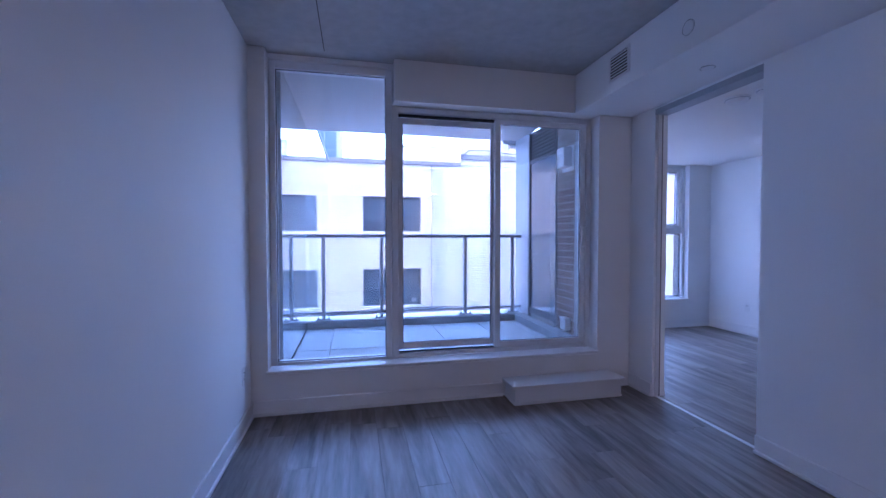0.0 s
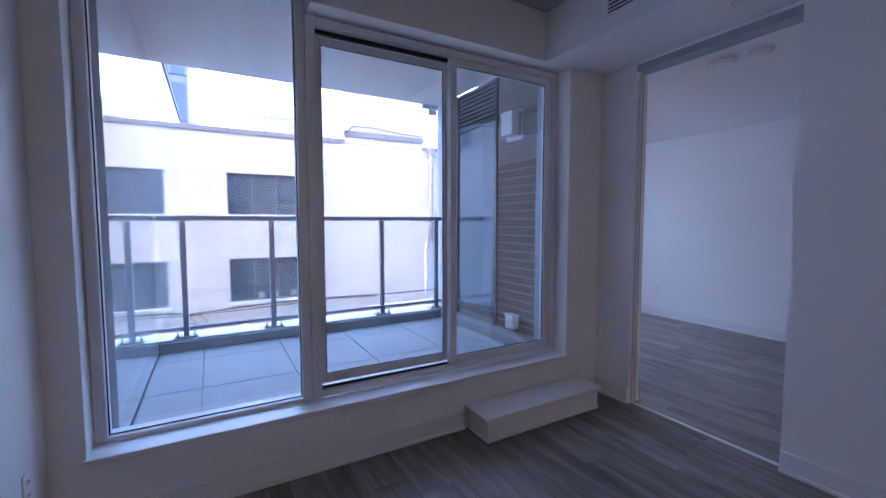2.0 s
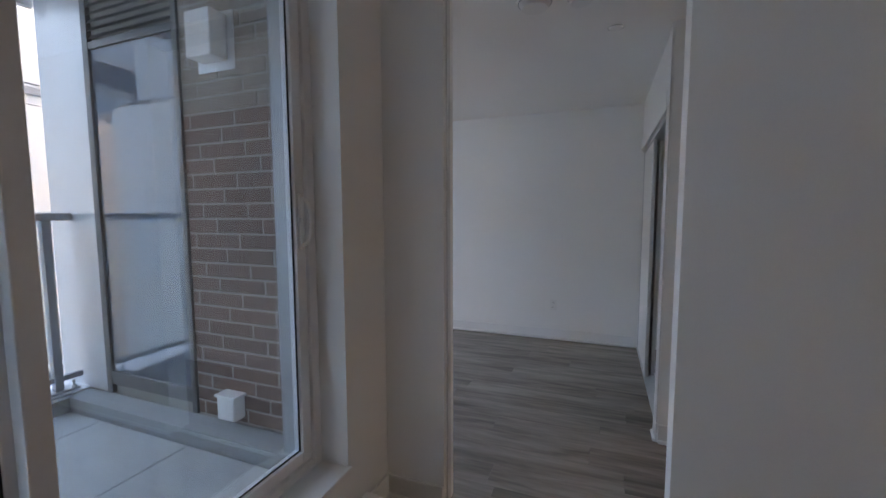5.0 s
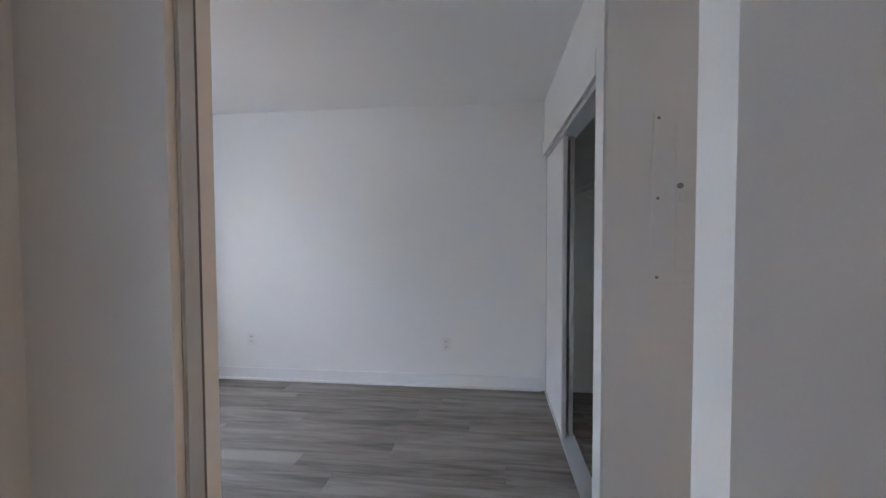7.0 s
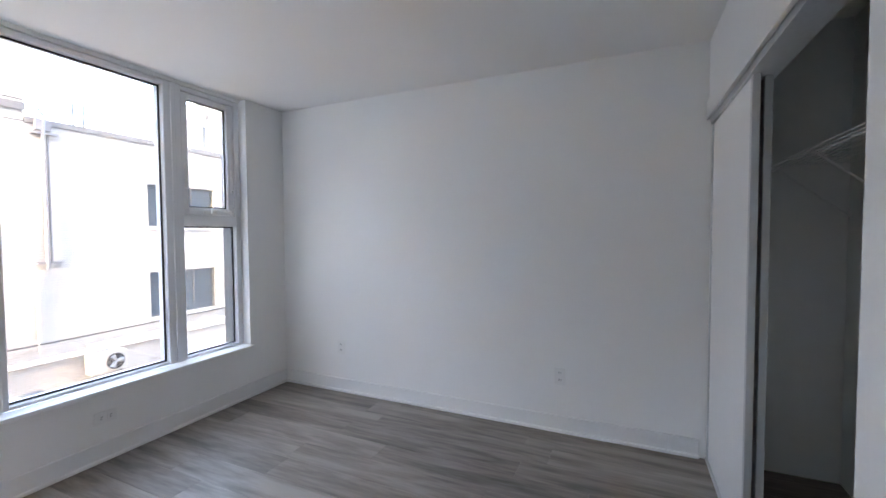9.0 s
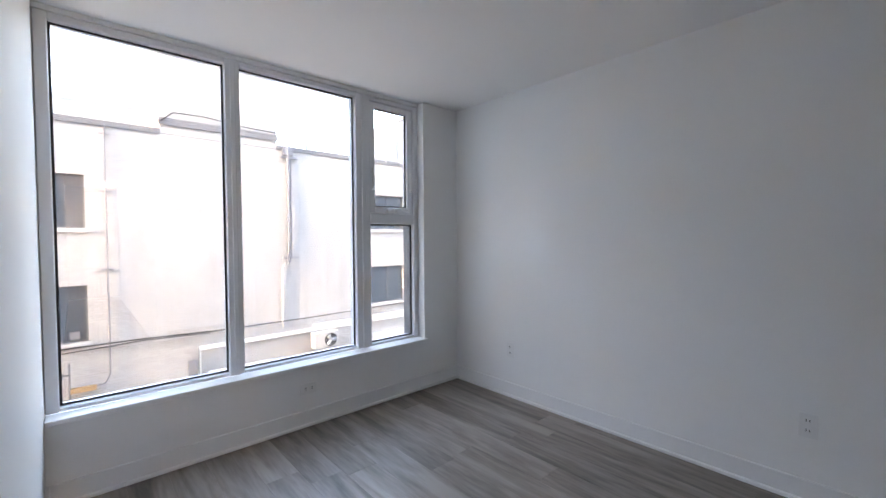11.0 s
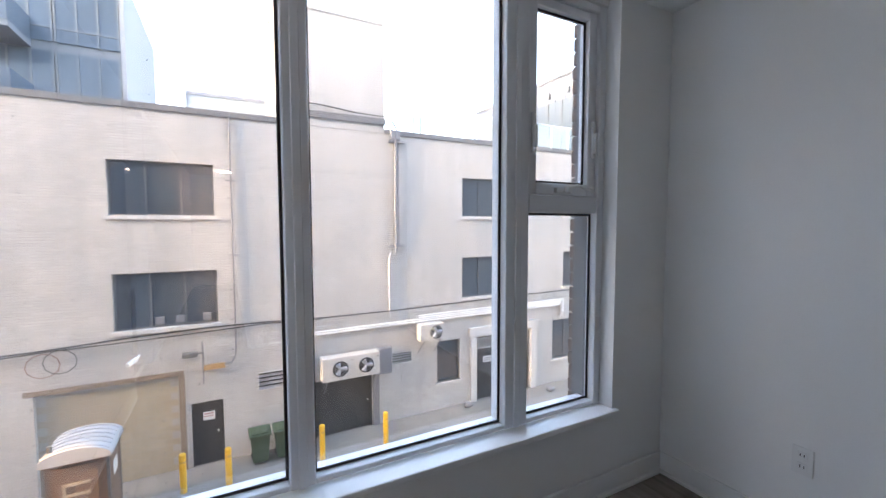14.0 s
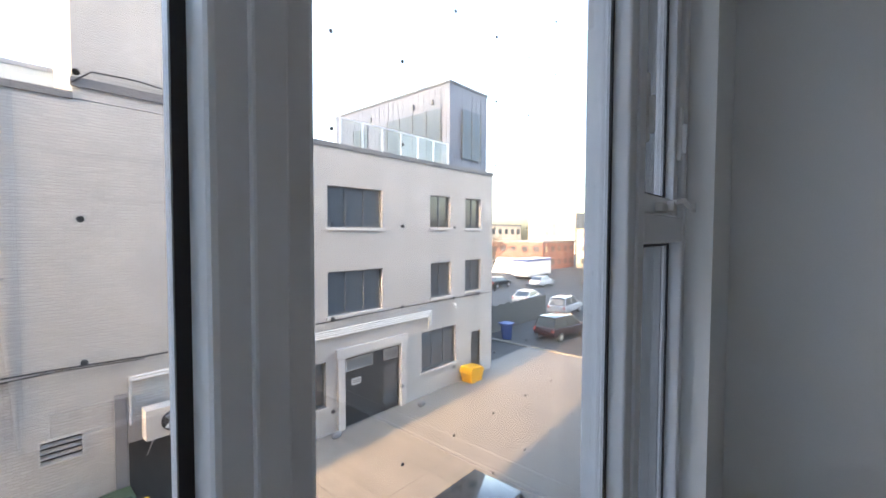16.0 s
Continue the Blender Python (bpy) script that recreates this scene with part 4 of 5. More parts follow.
def condenser(x0, x1, z0, z1, fans, label):
    t = thing("condenser_unit", ((x0 + x1) / 2, FY - 0.3, z0), label, "air conditioner", "outdoor condensers")
    part("casing", boxes((x0, x1, FY - 0.62, FY - 0.2, z0, z1), bevel=0.02), CASING, t)
    for fx, r in fans:
        zc = (z0 + z1) / 2
        bm = bmesh.new()
        cy(bm, (fx, FY - 0.621, zc), (fx, FY - 0.635, zc), r, seg=24)
        f = part("fan_opening", bm, FAN, t)
        bm = bmesh.new()
        for k in range(3):
            ring(bm, (fx, FY - 0.655, zc), (0, 1, 0), r * (1.02 - 0.3 * k), 0.012, 20)
        for k in range(4):
            a = k * math.pi / 4
            cy(bm, (fx - r * math.cos(a), FY - 0.65, zc - r * math.sin(a)), (fx + r * math.cos(a), FY - 0.65, zc + r * math.sin(a)), 0.007, seg=5)
        part("fan_grille", bm, CONDUIT, f)
        bm = bmesh.new()
        for k in range(3):
            a = k * 2 * math.pi / 3
            cy(bm, (fx, FY - 0.64, zc), (fx + r * 0.8 * math.cos(a), FY - 0.64, zc + r * 0.8 * math.sin(a)), 0.05, 0.09, 6)
        part("fan_blades", bm, ALUP, f)
    for x in (x0 + 0.15, x1 - 0.15):
        bm = boxes((x - 0.025, x + 0.025, FY - 0.62, FY - 0.001, z0 - 0.05, z0 - 0.001))
        tube(bm, [(x, FY - 0.58, z0 - 0.05), (x, FY - 0.02, z0 - 0.6)], 0.018, 6)
        part("wall_bracket", bm, CONDUIT, t)
    return t


condenser(6.15, 8.15, -3.95, -3.15, ((6.75, 0.27), (7.65, 0.27)), "white double-fan condenser above the garage door")
condenser(9.75, 10.75, -3.05, -2.42, ((10.4, 0.26),), "white single-fan condenser on wall brackets")
pbox("electrical_box", (8.2, 8.75, FY - 0.25, FY - 0.001, -4.15, -3.2), CONDUIT, hb, "grey electrical box", 0.02)


# things standing in the alley
def bollard(x, y):
    t = thing("bollard", (x, y, GZ), "yellow painted steel bollard in the alley", "bollard", "yellow bollards")
    bm = bmesh.new()
    cy(bm, (x, y, GZ), (x, y, GZ + 1.1), 0.085, seg=16)
    bmesh.ops.create_uvsphere(bm, u_segments=16, v_segments=8, radius=0.085, matrix=Matrix.Translation((x, y, GZ + 1.1)) @ Matrix.Diagonal((1, 1, 0.5, 1)))
    part("post", bm, YELLOW, t, "", True)
    bm = bmesh.new()
    ring(bm, (x, y, GZ + 0.9), (0, 0, 1), 0.088, 0.02, 16)
    part("band", bm, COPING, t)
    pbox("foot", (x - 0.16, x + 0.16, y - 0.16, y + 0.16, GZ, GZ + 0.02), CONDUIT, t)
    return t


b0 = bollard(2.2, 17.05)
for x, y in ((3.32, 16.8), (5.95, 16.9), (8.03, 16.8)):
    copy_thing(b0, Matrix.Translation((x, y, GZ)))

gb = thing("wheelie_bin", (4.2, 17.7, GZ), "dark green plastic wheelie bin against the wall", "bin", "green bins")
bm = bmesh.new()
cy(bm, (4.2, 17.7, GZ + 0.08), (4.2, 17.7, GZ + 0.95), 0.30, 0.40, 4)
bmesh.ops.rotate(bm, verts=bm.verts[:], cent=(4.2, 17.7, 0), matrix=Matrix.Rotation(math.pi / 4, 3, "Z"))
bmesh.ops.bevel(bm, geom=bm.edges[:], offset=0.03, segments=2, affect="EDGES")
part("body", bm, GREEN, gb)
bm = boxes((3.88, 4.52, 17.36, 18.06, GZ + 0.95, GZ + 1.0), bevel=0.02)
bx(bm, 3.95, 4.45, 17.42, 17.98, GZ + 1.0, GZ + 1.05, 0.03)
part("lid", bm, GREEN, gb)
for x in (3.95, 4.42):
    bm = bmesh.new()
    cy(bm, (x, 18.0, GZ + 0.1), (x + 0.05, 18.0, GZ + 0.1), 0.1, seg=14)
    part("wheel", bm, RUBBER, gb)
for x in (4.9, 5.55):
    copy_thing(gb, Matrix.Translation((x, 17.7, GZ)))

yb = thing("grit_bin", (20.05, 17.9, GZ), "bright yellow plastic grit bin", "bin")
bm = bmesh.new()
prism(bm, [(19.65, GZ), (20.45, GZ), (20.6, GZ + 0.5), (19.5, GZ + 0.5)], 17.55, 18.2)
part("tub", bm, YBIN, yb)
bm = bmesh.new()
prism(bm, [(19.45, GZ + 0.5), (20.65, GZ + 0.5), (20.5, GZ + 0.72), (19.6, GZ + 0.78)], 17.5, 18.23)
part("lid", bm, YBIN, yb)
for x, y in ((12.0, 17.95), (16.1, 17.6)):
    st = thing("boulder", (x, y, GZ), "grey loose stone on the paving", "stone")
    bm = bmesh.new()
    bmesh.ops.create_icosphere(bm, subdivisions=2, radius=0.18, matrix=Matrix.Translation((x, y, GZ + 0.09)) @ Matrix.Diagonal((1.2, 0.8, 0.7, 1)))
    for v in bm.verts:
        v.co += Vector((0.03, 0.03, 0.03)) * noise.noise(v.co * 5)
    part("stone", bm, CONDUIT, st)

po = thing("portable_toilet", (0.25, 16.5, GZ), "brown portable toilet with a ribbed grey roof", "portable toilet")
for nm, r in (("side_wall", (-0.35, -0.31, 15.95, 17.05)), ("side_wall", (0.81, 0.85, 15.95, 17.05)), ("back_wall", (-0.31, 0.81, 17.01, 17.05)), ("front_wall", (-0.31, 0.81, 15.95, 15.99))):
    w = pbox(nm, (*r, GZ + 0.1, GZ + 2.05), TBROWN, po, "", 0.008)
pbox("skid", (-0.4, 0.9, 15.9, 17.1, GZ, GZ + 0.1), DFRAME, po)
dd = pbox("door", (-0.15, 0.65, 15.915, 15.949, GZ + 0.16, GZ + 1.95), TBROWN, po, "", 0.006)
part("door_moulding", boxes((0.0, 0.5, 15.905, 15.914, GZ + 1.25, GZ + 1.32), (0.0, 0.5, 15.905, 15.914, GZ + 1.5, GZ + 1.57), (0.0, 0.06, 15.905, 15.914, GZ + 1.32, GZ + 1.5)), BLOCK, dd)
for x in (-0.36, 0.80):
    for y in (15.94, 17.0):
        pbox("corner_post", (x, x + 0.06, y, y + 0.06, GZ + 0.1, GZ + 2.06), DFRAME, po)
bm = bmesh.new()
rf = [(-0.42, GZ + 2.06)] + [(0.25 - 0.67 * math.cos(a), GZ + 2.1 + 0.28 * math.sin(a)) for a in [math.pi * k / 10 for k in range(11)]] + [(0.92, GZ + 2.06)]
prism(bm, rf, 15.85, 17.15)
roof = part("roof", bm, TROOF, po)
for k in range(6):
    y = 15.95 + k * 0.22
    bm = bmesh.new()
    tube(bm, [(0.25 - 0.66 * math.cos(a), y, GZ + 2.11 + 0.285 * math.sin(a)) for a in [math.pi * j / 8 for j in range(1, 8)]], 0.025, 6)
    part("rib", bm, TROOF, roof)
bm = bmesh.new()
cy(bm, (-0.2, 16.0, GZ + 2.2), (-0.2, 16.0, GZ + 2.48), 0.05)
part("vent_stack", bm, DFRAME, roof)
pbox("side_label", (0.852, 0.858, 16.3, 16.7, GZ + 1.35, GZ + 1.7), SIGNW, po, "white paper notice")


def car(x, y, heading, color, label, suv=True):
    """A parked car at x, y on the asphalt, nose towards heading (degrees from +x)."""
    paint = mat("car_paint", color, 0.25, 0.3, var=0.03, coat=1.0)
    gz = GZ if x < 27 else GZ - 0.03
    t = thing("parked_car", (0, 0, 0), label, "car", "parked cars")
    h = 1.68 if suv else 1.45
    lo = [(-2.25, 0.35), (2.2, 0.35), (2.28, 0.6), (2.2, 0.85), (1.15, 0.98), (-2.2, 1.0), (-2.3, 0.7)]
    up = [(-2.12, 0.99), (1.2, 0.97), (0.45, h - 0.12), (0.1, h), (-1.5, h), (-1.85, h - 0.08)] if suv else [(-1.9, 0.99), (1.2, 0.97), (0.4, h - 0.06), (0.0, h), (-0.9, h), (-1.2, h - 0.05)]
    bm = bmesh.new()
    prism(bm, lo, -0.9, 0.9)
    bmesh.ops.bevel(bm, geom=bm.edges[:], offset=0.07, segments=3, affect="EDGES")
    part("body", bm, paint, t, "", True)
    bm = bmesh.new()
    prism(bm, up, -0.8, 0.8)
    for v in bm.verts:
        if v.co.z > 1.2:
            v.co.y *= 0.84
    bmesh.ops.bevel(bm, geom=bm.edges[:], offset=0.05, segments=2, affect="EDGES")
    part("glasshouse", bm, FARGL, t, "dark car windows", True)
    xs = [p[0] for p in up if p[1] > h - 0.14]
    bm = bmesh.new()
    bx(bm, min(xs) - 0.05, max(xs), -0.67, 0.67, h - 0.035, h + 0.02, 0.018)
    part("roof", bm, paint, t, "", True)
    for sx, a, b in ((1, 1.2, 0.45), (-1, -2.12 if suv else -1.9, -1.85 if suv else -1.2), (0, -0.45, -0.45)):
        for s in (-1, 1):
            bm = bmesh.new()
            cy(bm, (a, s * 0.8, 0.98), (b, s * 0.685, h - 0.06), 0.045, seg=8)
            part("pillar", bm, paint, t)
    for wx in (1.4, -1.4):
        for s in (-1, 1):
            bm = bmesh.new()
            cy(bm, (wx, s * 0.70, 0.34), (wx, s * 0.93, 0.34), 0.34, seg=24)
            bmesh.ops.bevel(bm, geom=[e for e in bm.edges if len(e.link_faces) == 2 and e.calc_face_angle(0) > 1], offset=0.04, segments=2, affect="EDGES")
            w = part("wheel", bm, RUBBER, t, "", True)
            bm = bmesh.new()
            cy(bm, (wx, s * 0.90, 0.34), (wx, s * 0.942, 0.34), 0.22, 0.18, 10)
            part("rim", bm, ALU, w)
    for s in (-1, 1):
        part("headlight", boxes((2.12, 2.26, s * 0.62 - 0.16, s * 0.62 + 0.16, 0.68, 0.82), bevel=0.03), SIGNW, t)
        part("tail_light", boxes((-2.30, -2.18, s * 0.74 - 0.1, s * 0.74 + 0.1, 0.72, 0.95), bevel=0.02), SIGNR, t)
        part("mirror", boxes((0.85, 1.0, s * 0.98 - 0.08, s * 0.98 + 0.08, 0.98, 1.12), bevel=0.03), paint, t)
    t.matrix_basis = pose(x, y, gz, 0, 0, heading)


car(9.6, 10.5, 180, (0.012, 0.012, 0.015), "black estate car parked in the alley")
car(31.8, 18.6, -8, (0.03, 0.008, 0.012), "dark red hatchback at the end of the alley")
car(40.5, 22.4, 4, (0.62, 0.63, 0.65), "silver-white sport utility car in the lot")
car(43.0, 28.0, 10, (0.7, 0.7, 0.7), "white saloon car in the lot", False)
car(57.5, 34.0, 0, (0.7, 0.72, 0.74), "white saloon car farther back in the lot", False)
car(52.0, 38.0, 0, (0.02, 0.02, 0.025), "black saloon car in the lot", False)
car(60.0, 27.0, 90, (0.02, 0.02, 0.025), "black sport utility car in the lot")
car(50.0, 42.0, 0, (0.35, 0.02, 0.05), "red hatchback far back in the lot", False)

fe = thing("board_fence", (30, 23, GZ - 0.03), "weathered grey board fence beside the lot", "fence")
for k in range(34):
    x = 25.5 + k * 0.36
    h = 2.0 + 0.06 * math.sin(k * 2.1)
    pbox("board", (x, x + 0.34, 23.0, 23.03, GZ - 0.03, GZ + h), FENCE, fe)
pbox("rail", (25.5, 37.8, 23.031, 23.09, GZ + 1.5, GZ + 1.6), FENCE, fe)
bb = thing("blue_bin", (28.4, 21.2, GZ - 0.03), "blue plastic recycling bin by the fence", "bin")
bm = bmesh.new()
cy(bm, (28.4, 21.2, GZ - 0.03), (28.4, 21.2, GZ + 1.05), 0.42, 0.5, 4)
bmesh.ops.bevel(bm, geom=bm.edges[:], offset=0.04, segments=2, affect="EDGES")
part("body", bm, BLUEP, bb)
pbox("lid", (27.95, 28.85, 20.75, 21.65, GZ + 1.05, GZ + 1.16), BLUEP, bb, "", 0.03)
solid("lot_kerb", boxes((27.5, 27.75, 5, 24, GZ - 0.03, GZ + 0.06), bevel=0.02), ALLEY, "concrete kerb at the alley's end", "curb")

tr = thing("box_trailer", (66, 40, GZ - 0.03), "white box trailer with a blue stripe in the lot", "trailer")
pbox("box", (62, 70, 39, 42, GZ + 0.6, GZ + 3.4), SIGNW, tr, "", 0.05)
pbox("stripe", (61.98, 70.02, 38.97, 38.999, GZ + 3.0, GZ + 3.3), BLUEP, tr)
pbox("side_stripe", (61.96, 61.999, 39.0, 42.0, GZ + 3.0, GZ + 3.3), BLUEP, tr)
for x in (63.5, 68.5):
    bm = bmesh.new()
    cy(bm, (x, 39.0, GZ + 0.42), (x, 42, GZ + 0.42), 0.45, seg=16)
    part("wheels", bm, RUBBER, tr)


def far_block(x0, x1, y0, y1, h, m, label, rows, cols):
    t = thing("far_building", ((x0 + x1) / 2, (y0 + y1) / 2, GZ - 0.03), label, "building")
    pbox("wall", (x0, x1, y0, y1, GZ - 0.03, GZ + h), m, t)
    pbox("roof", (x0 - 0.2, x1 + 0.2, y0 - 0.2, y1 + 0.2, GZ + h, GZ + h + 0.4), COPING, t)
    for r in range(rows):
        for c in range(cols):
            z = GZ + h * (r + 0.35) / rows
            y = y0 + (y1 - y0) * (c + 0.5) / cols
            pbox("window", (x0 - 0.06, x0 + 0.05, y - 0.7, y + 0.7, z, z + h / rows * 0.42), FARGL, t)
            x = x0 + (x1 - x0) * (c + 0.5) / cols
            pbox("window", (x - 0.7, x + 0.7, y0 - 0.06, y0 + 0.05, z, z + h / rows * 0.42), FARGL, t)


far_block(84, 98, 62, 84, 9.5, CREAM, "cream rendered house row far across the lot", 3, 5)
far_block(80, 95, 46, 60, 5.6, REDB, "low red brick building across the lot", 2, 5)
far_block(92, 110, 22, 44, 8.4, CREAM, "cream rendered building beyond the lot", 3, 6)
far_block(150, 175, 70, 90, 15, TWGREY, "grey apartment block in the distance", 5, 6)
solid("lot_hoarding", boxes((70, 76, 45, 62, GZ, GZ + 2.6)), SIGNW, "white site hoarding across the lot", "fence")

tree = thing("bare_tree", (42, 32.5, GZ - 0.03), "leafless street tree with fine branches", "tree")
bm, bt = bmesh.new(), bmesh.new()
rnd = random.Random(4)


def limb(p, d, r, n, tgt):
    q = p + d
    cy(tgt, p, q, r, r * 0.68, 7)
    if n:
        for k in range(3 if n > 1 else 4):
            nd = (d.normalized() + Vector((rnd.uniform(-0.8, 0.8), rnd.uniform(-0.8, 0.8), rnd.uniform(-0.1, 0.6)))).normalized() * d.length * rnd.uniform(0.62, 0.82)
            limb(q, nd, r * 0.6, n - 1, bt)


limb(Vector((42, 32.5, GZ - 0.03)), Vector((0.1, 0.1, 2.4)), 0.16, 5, bm)
part("trunk", bm, BARK, tree, "", True)
part("branches", bt, BARK, tree)

# rooftop penthouse and terrace
pe = thing("rooftop_penthouse", (20.5, 23, 4.8), "grey zinc-clad rooftop penthouse with large windows", "penthouse")
pbox("body", (19.0, 22.1, 18.55, 28.4, 4.3, 8.9), ZINC, pe)
pbox("roof_edge", (18.95, 22.15, 18.5, 28.45, 8.9, 9.02), DFRAME, pe)
for k in range(24):
    y = 18.75 + k * 0.4
    pbox("seam", (18.988, 18.999, y, y + 0.03, 4.8, 8.9), ZINC, pe)
for k in range(8):
    x = 19.15 + k * 0.4
    pbox("seam", (x, x + 0.03, 18.538, 18.549, 4.8, 8.9), ZINC, pe)
for nm, y0, y1, n in (("terrace_window", 19.1, 23.2, 4), ("terrace_door", 25.0, 26.4, 2)):
    w = pbox(nm, (18.93, 18.96, y0, y1, 4.85, 7.75), TWGL, pe)
    for k in range(n + 1):
        y = y0 + (y1 - y0) * k / n
        pbox("mullion", (18.90, 18.929, y - 0.04, y + 0.04, 4.85, 7.75), DFRAME, w)
w = pbox("side_window", (19.9, 21.45, 18.47, 18.51, 5.3, 7.8), TWGL, pe)
for x in (19.9, 20.68, 21.45):
    pbox("mullion", (x - 0.04, x + 0.04, 18.44, 18.469, 5.3, 7.8), DFRAME, w)
for y in (19.6, 21.0, 24.6):
    pbox("wall_light", (18.85, 18.96, y, y + 0.15, 8.0, 8.25), DFRAME, pe)
tg = thing("terrace_railing", (15.6, FY + 0.2, 4.78), "clear glass terrace railing with steel posts", "railing")
for k in range(7):
    x = 12.6 + k * 1.03
    pbox("post", (x - 0.03, x + 0.03, FY + 0.15, FY + 0.21, 4.78, 5.8), ALU, tg)
    if k < 6:
        pbox("glass", (x + 0.03, x + 1.0, FY + 0.175, FY + 0.185, 4.85, 5.78), RAILGL, tg)
pbox("top_rail", (12.55, 18.85, FY + 0.15, FY + 0.21, 5.8, 5.84), ALU, tg)
sc = thing("rooftop_screen", (3.6, 22, 4.3), "glazed rooftop screen behind the parapet", "screen")
pbox("panel", (2.35, 5.0, 22.0, 22.05, 4.3, 6.15), PALEG, sc, "pale reflective glass")
pbox("frame", (2.3, 5.05, 21.96, 22.09, 6.15, 6.28), ALUP, sc)
pbox("frame", (2.28, 2.35, 21.96, 22.09, 4.3, 6.15), ALUP, sc)
for x, z in ((10.55, 5.7), (10.85, 5.75)):
    a = thing("roof_aerial", (x, 20, 4.3), "thin metal rooftop aerial mast", "aerial")
    bm = bmesh.new()
    cy(bm, (x, 20, 4.3), (x, 20, z + 0.2), 0.03, seg=6)
    part("mast", bm, CONDUIT, a)

# glass apartment tower behind
gt = thing("glass_tower", (-9, 38, GZ), "tall glass and grey panel apartment tower with balconies", "building")
pbox("core", (-20, -0.9, 30, 39.8, GZ, 13.5), TWGREY, gt)
for f in range(6):
    z = -5.5 + f * 3.05
    if z < 2:
        continue
    for k in range(5):
        x = -13.4 + k * 2.5
        gp = pbox("glass_panel", (x + 0.04, x + 2.46, 29.93, 29.999, z + 0.15, z + 2.75), TWGL, gt)
        for mx in (0.06, 0.85, 1.65, 2.44):
            pbox("mullion", (x + mx - 0.035, x + mx + 0.035, 29.88, 29.929, z + 0.15, z + 2.75), TWGREY, gp)
        pbox("transom", (x + 0.1, x + 2.4, 29.89, 29.929, z + 0.75, z + 0.81), TWGREY, gp)
    bal = pbox("balcony", (-16, -4.2, 27.6, 29.92, z - 0.25, z), TWGREY, gt)
    pbox("balustrade", (-16, -4.2, 27.55, 27.59, z, z + 1.1), TWGL, bal, "pale glass balustrade")
    pbox("end_balustrade", (-4.24, -4.2, 27.6, 29.9, z, z + 1.1), TWGL, bal)
pbox("end_wall", (-0.899, -0.70, 29.9, 39.9, GZ, 13.7), TWPALE, gt, "white rendered end wall")
# unseen blocks added towards the sunset, shading the alley but for one strip
far_block(-60, -34, 14.2, 60, 36, REDB, "unseen brick block added to shade the alley", 5, 5)
far_block(-60, -34, 9.0, 14.1, 7.5, TWGREY, "unseen low block added to let a strip of sun through", 2, 2)
own = thing("own_building", (2, 0, GZ), "lower storeys of the apartment building around the rooms", "building")
pbox("storeys_below", (-0.75, 27.0, SOUTH - 0.15, 5.6, GZ, -0.26), OWN, own)
pbox("storeys_beside", (5.76, 27.0, SOUTH - 0.15, 5.6, -0.255, 12), OWN, own)
pbox("storeys_above", (-0.75, 5.75, SOUTH - 0.15, 5.6, 3.02, 12), OWN, own)
pbox("neighbour_wing", (-30, -0.76, SOUTH - 0.15, 9.9, GZ, 12), OWN, own)

# ---- pieces: bricks, blocks, pavers, planks ----
def shared(name, sx, sy, sz, material, bevel):
    bm = bmesh.new()
    bx(bm, -sx / 2, sx / 2, -sy / 2, sy / 2, -sz / 2, sz / 2, bevel, 1)
    return mesh(name, bm, material)


def piece(name, me, c, parent):
    o = new(name, me)
    o.parent = parent
    o.location = Vector(c) - base_of(parent)
    return o


side = bpy.data.objects["wall_balcony_side"]
pbox("mortar_face", (2.5015, 2.5149, 3.6625, 4.461, 0.303, 2.727), MORTAR, side, "pale flush mortar joints")
cache = {}
for r in range(32):
    z = 0.345 + r * 0.075
    y = 3.665 - (0.15, 0.0, 0.21, 0.06)[r % 4]
    while y < 4.46:
        a, b = max(y, 3.665), min(y + 0.292, 4.46)
        if b - a > 0.03:
            m = BRICK if z < 1.86 else BUFF
            key = (round(b - a, 3), m.name)
            if key not in cache:
                cache[key] = shared("brick", 0.03, b - a, 0.066, m, 0.003)
            piece("brick", cache[key], (2.514 + random.uniform(-0.001, 0.001), (a + b) / 2, z), side)
        y += 0.301
pier = solid("wall_pier", boxes((5.185, 5.76, 5.602, 5.69, GZ, 3.0)), MORTAR, "mortar core of the brick pier by the window", "wall")
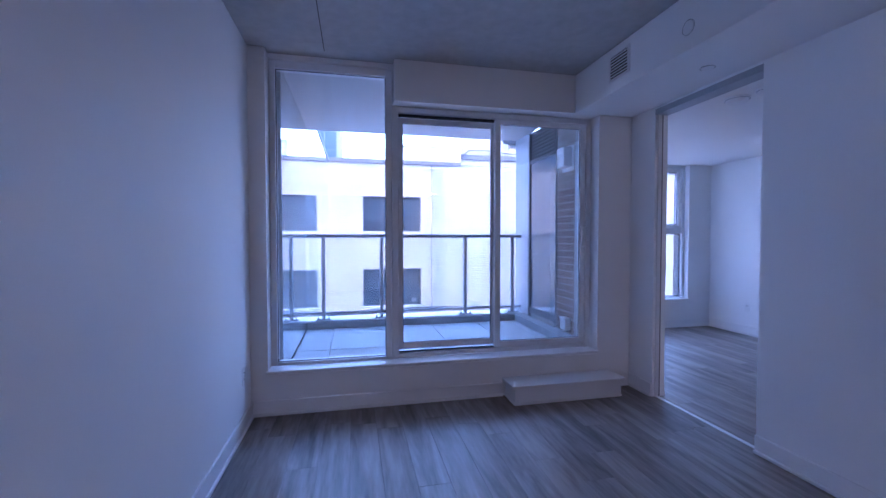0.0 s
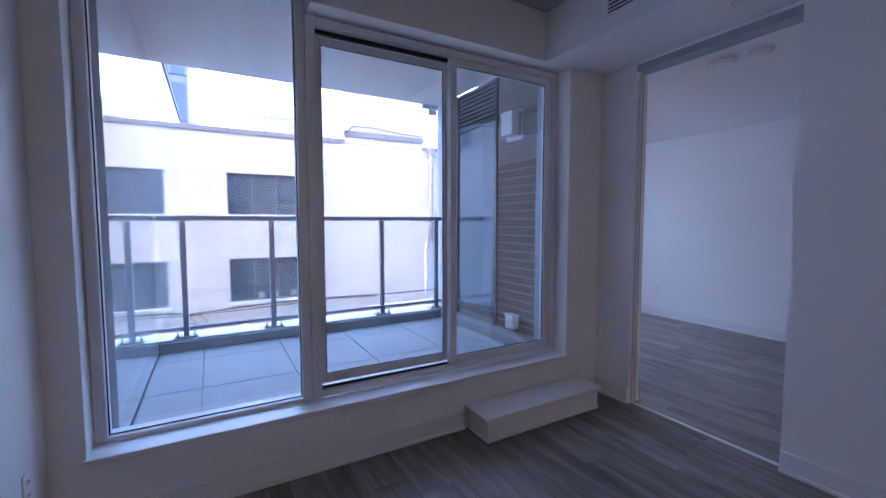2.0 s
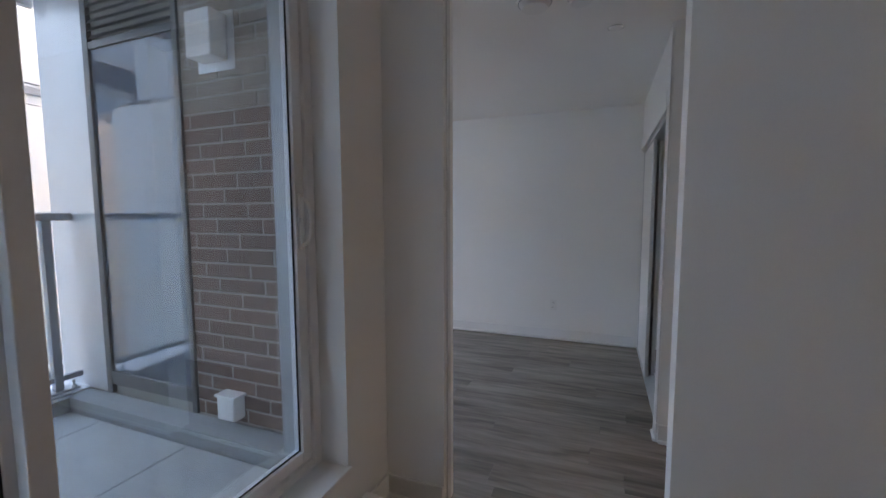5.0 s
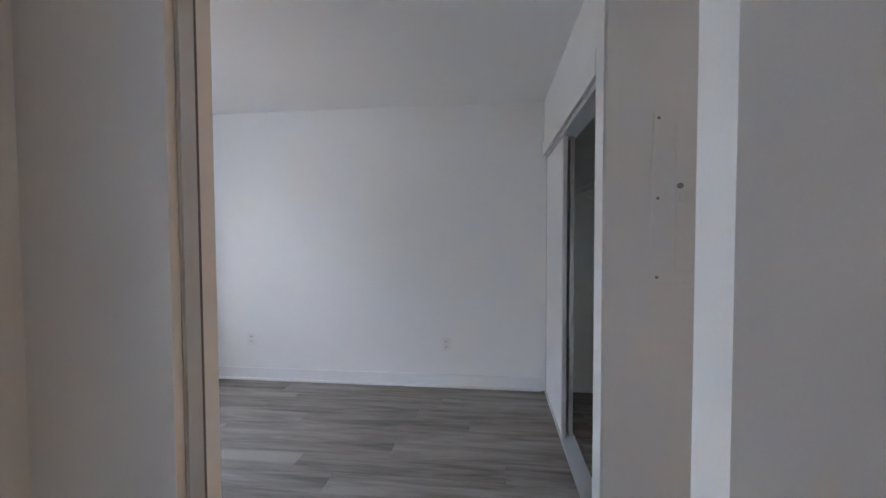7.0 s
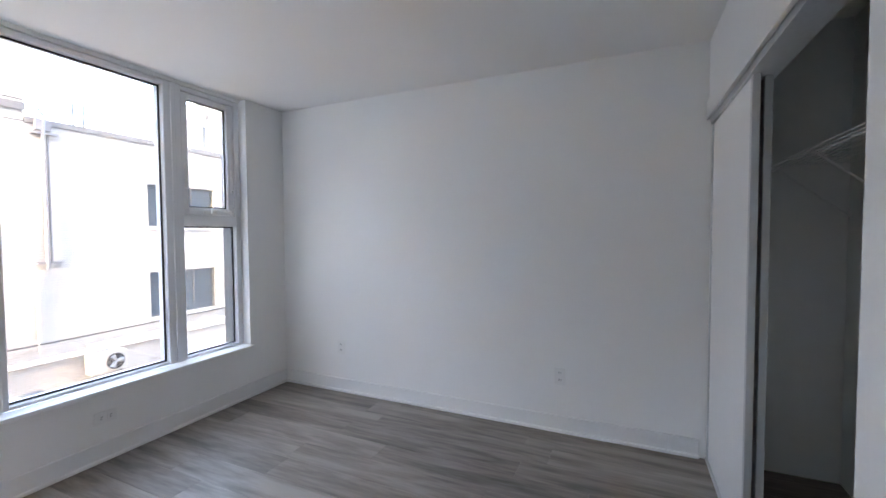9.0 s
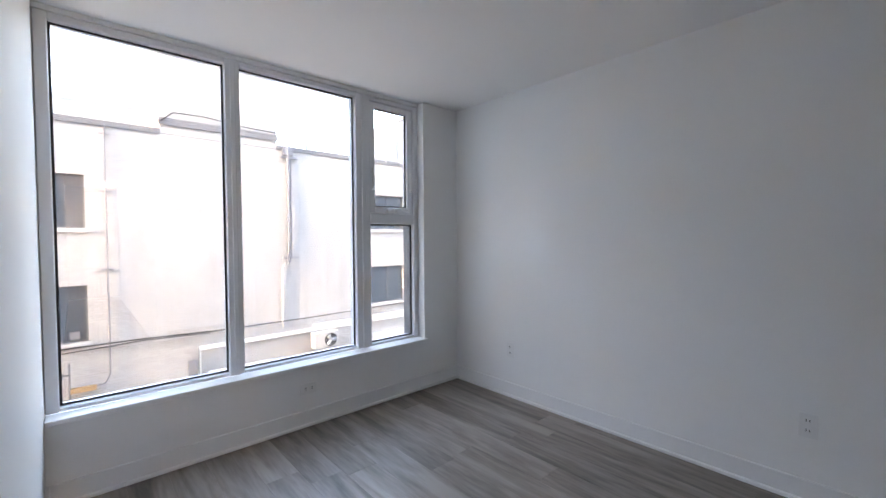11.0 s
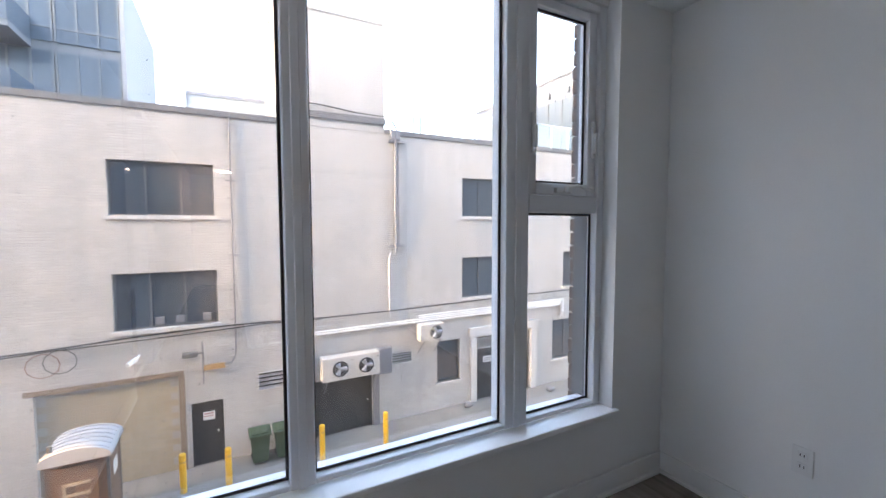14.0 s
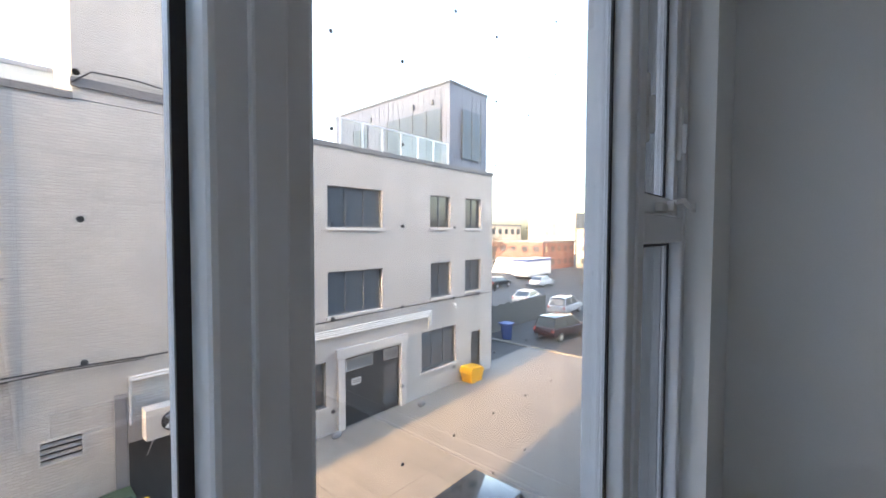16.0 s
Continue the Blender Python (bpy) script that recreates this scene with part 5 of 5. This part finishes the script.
bk = [shared("brick", 0.03, 0.088, 0.066, BRICK, 0.003), shared("brick", 0.03, 0.0879, 0.066, BRICK, 0.003)]
for r in range(40):
    piece("brick", bk[r % 2], (5.178 + random.uniform(-0.003, 0.003), 5.648, -0.3 + r * 0.075), pier)
gblk = shared("block", 0.39, 0.04, 0.19, BLOCK, 0.004)
for r in range(14):
    for k in range(8):
        x = -0.95 + k * 0.4 + (0.2 if r % 2 else 0)
        if x < 1.86:
            piece("block", gblk, (x, FY + 0.136, GZ + 0.1 + r * 0.2), gi)

slab = bpy.data.objects["balcony_slab"]
pv = {}
xs = [-0.355, -0.03, 0.58, 1.19, 1.80, 2.355]
ys = [3.67, 4.36, 5.05, 5.355]
for i in range(5):
    for j in range(3):
        key = (i, j == 2)
        sx, sy = xs[i + 1] - xs[i] - 0.005, ys[j + 1] - ys[j] - 0.005
        if key not in pv:
            pv[key] = shared("paver", sx, sy, 0.03, PAVER, 0.002)
        piece("paver", pv[key], ((xs[i] + xs[i + 1]) / 2, (ys[j] + ys[j + 1]) / 2, TZ - 0.015), slab)

floor = bpy.data.objects["subfloor"]
pl = {}
W, L = 0.182, 1.22
rnd = random.Random(11)
x = WX + 0.003
rest = bmesh.new()
while x < EX:
    x1 = min(x + W, EX)
    y = SOUTH - rnd.uniform(0, L)
    top = NX - 0.004 if x1 < PX else BY - 0.004
    if x < PX < x1:
        top = NX - 0.004
    while y < top:
        a, b = max(y, SOUTH), min(y + L, top)
        if b - a > 0.02:
            ca, cb = round((b - a) * 50) / 50, round(x1 - x, 3)
            cb_ = (round(b - a, 2), cb)
            if cb_ not in pl:
                pl[cb_] = shared("plank", cb - 0.0008, b - a - 0.0008, 0.006, PLANK, 0.0008)
            if b > -1.2:
                piece("plank", pl[cb_], ((x + x1) / 2, (a + b) / 2, -0.003), floor)
            else:
                bx(rest, x, x1 - 0.0008, a, b - 0.0008, -0.006, 0)
        y += L
    x = x1
tagged(part("far_planks", rest, PLANK, floor), kind="stuff")
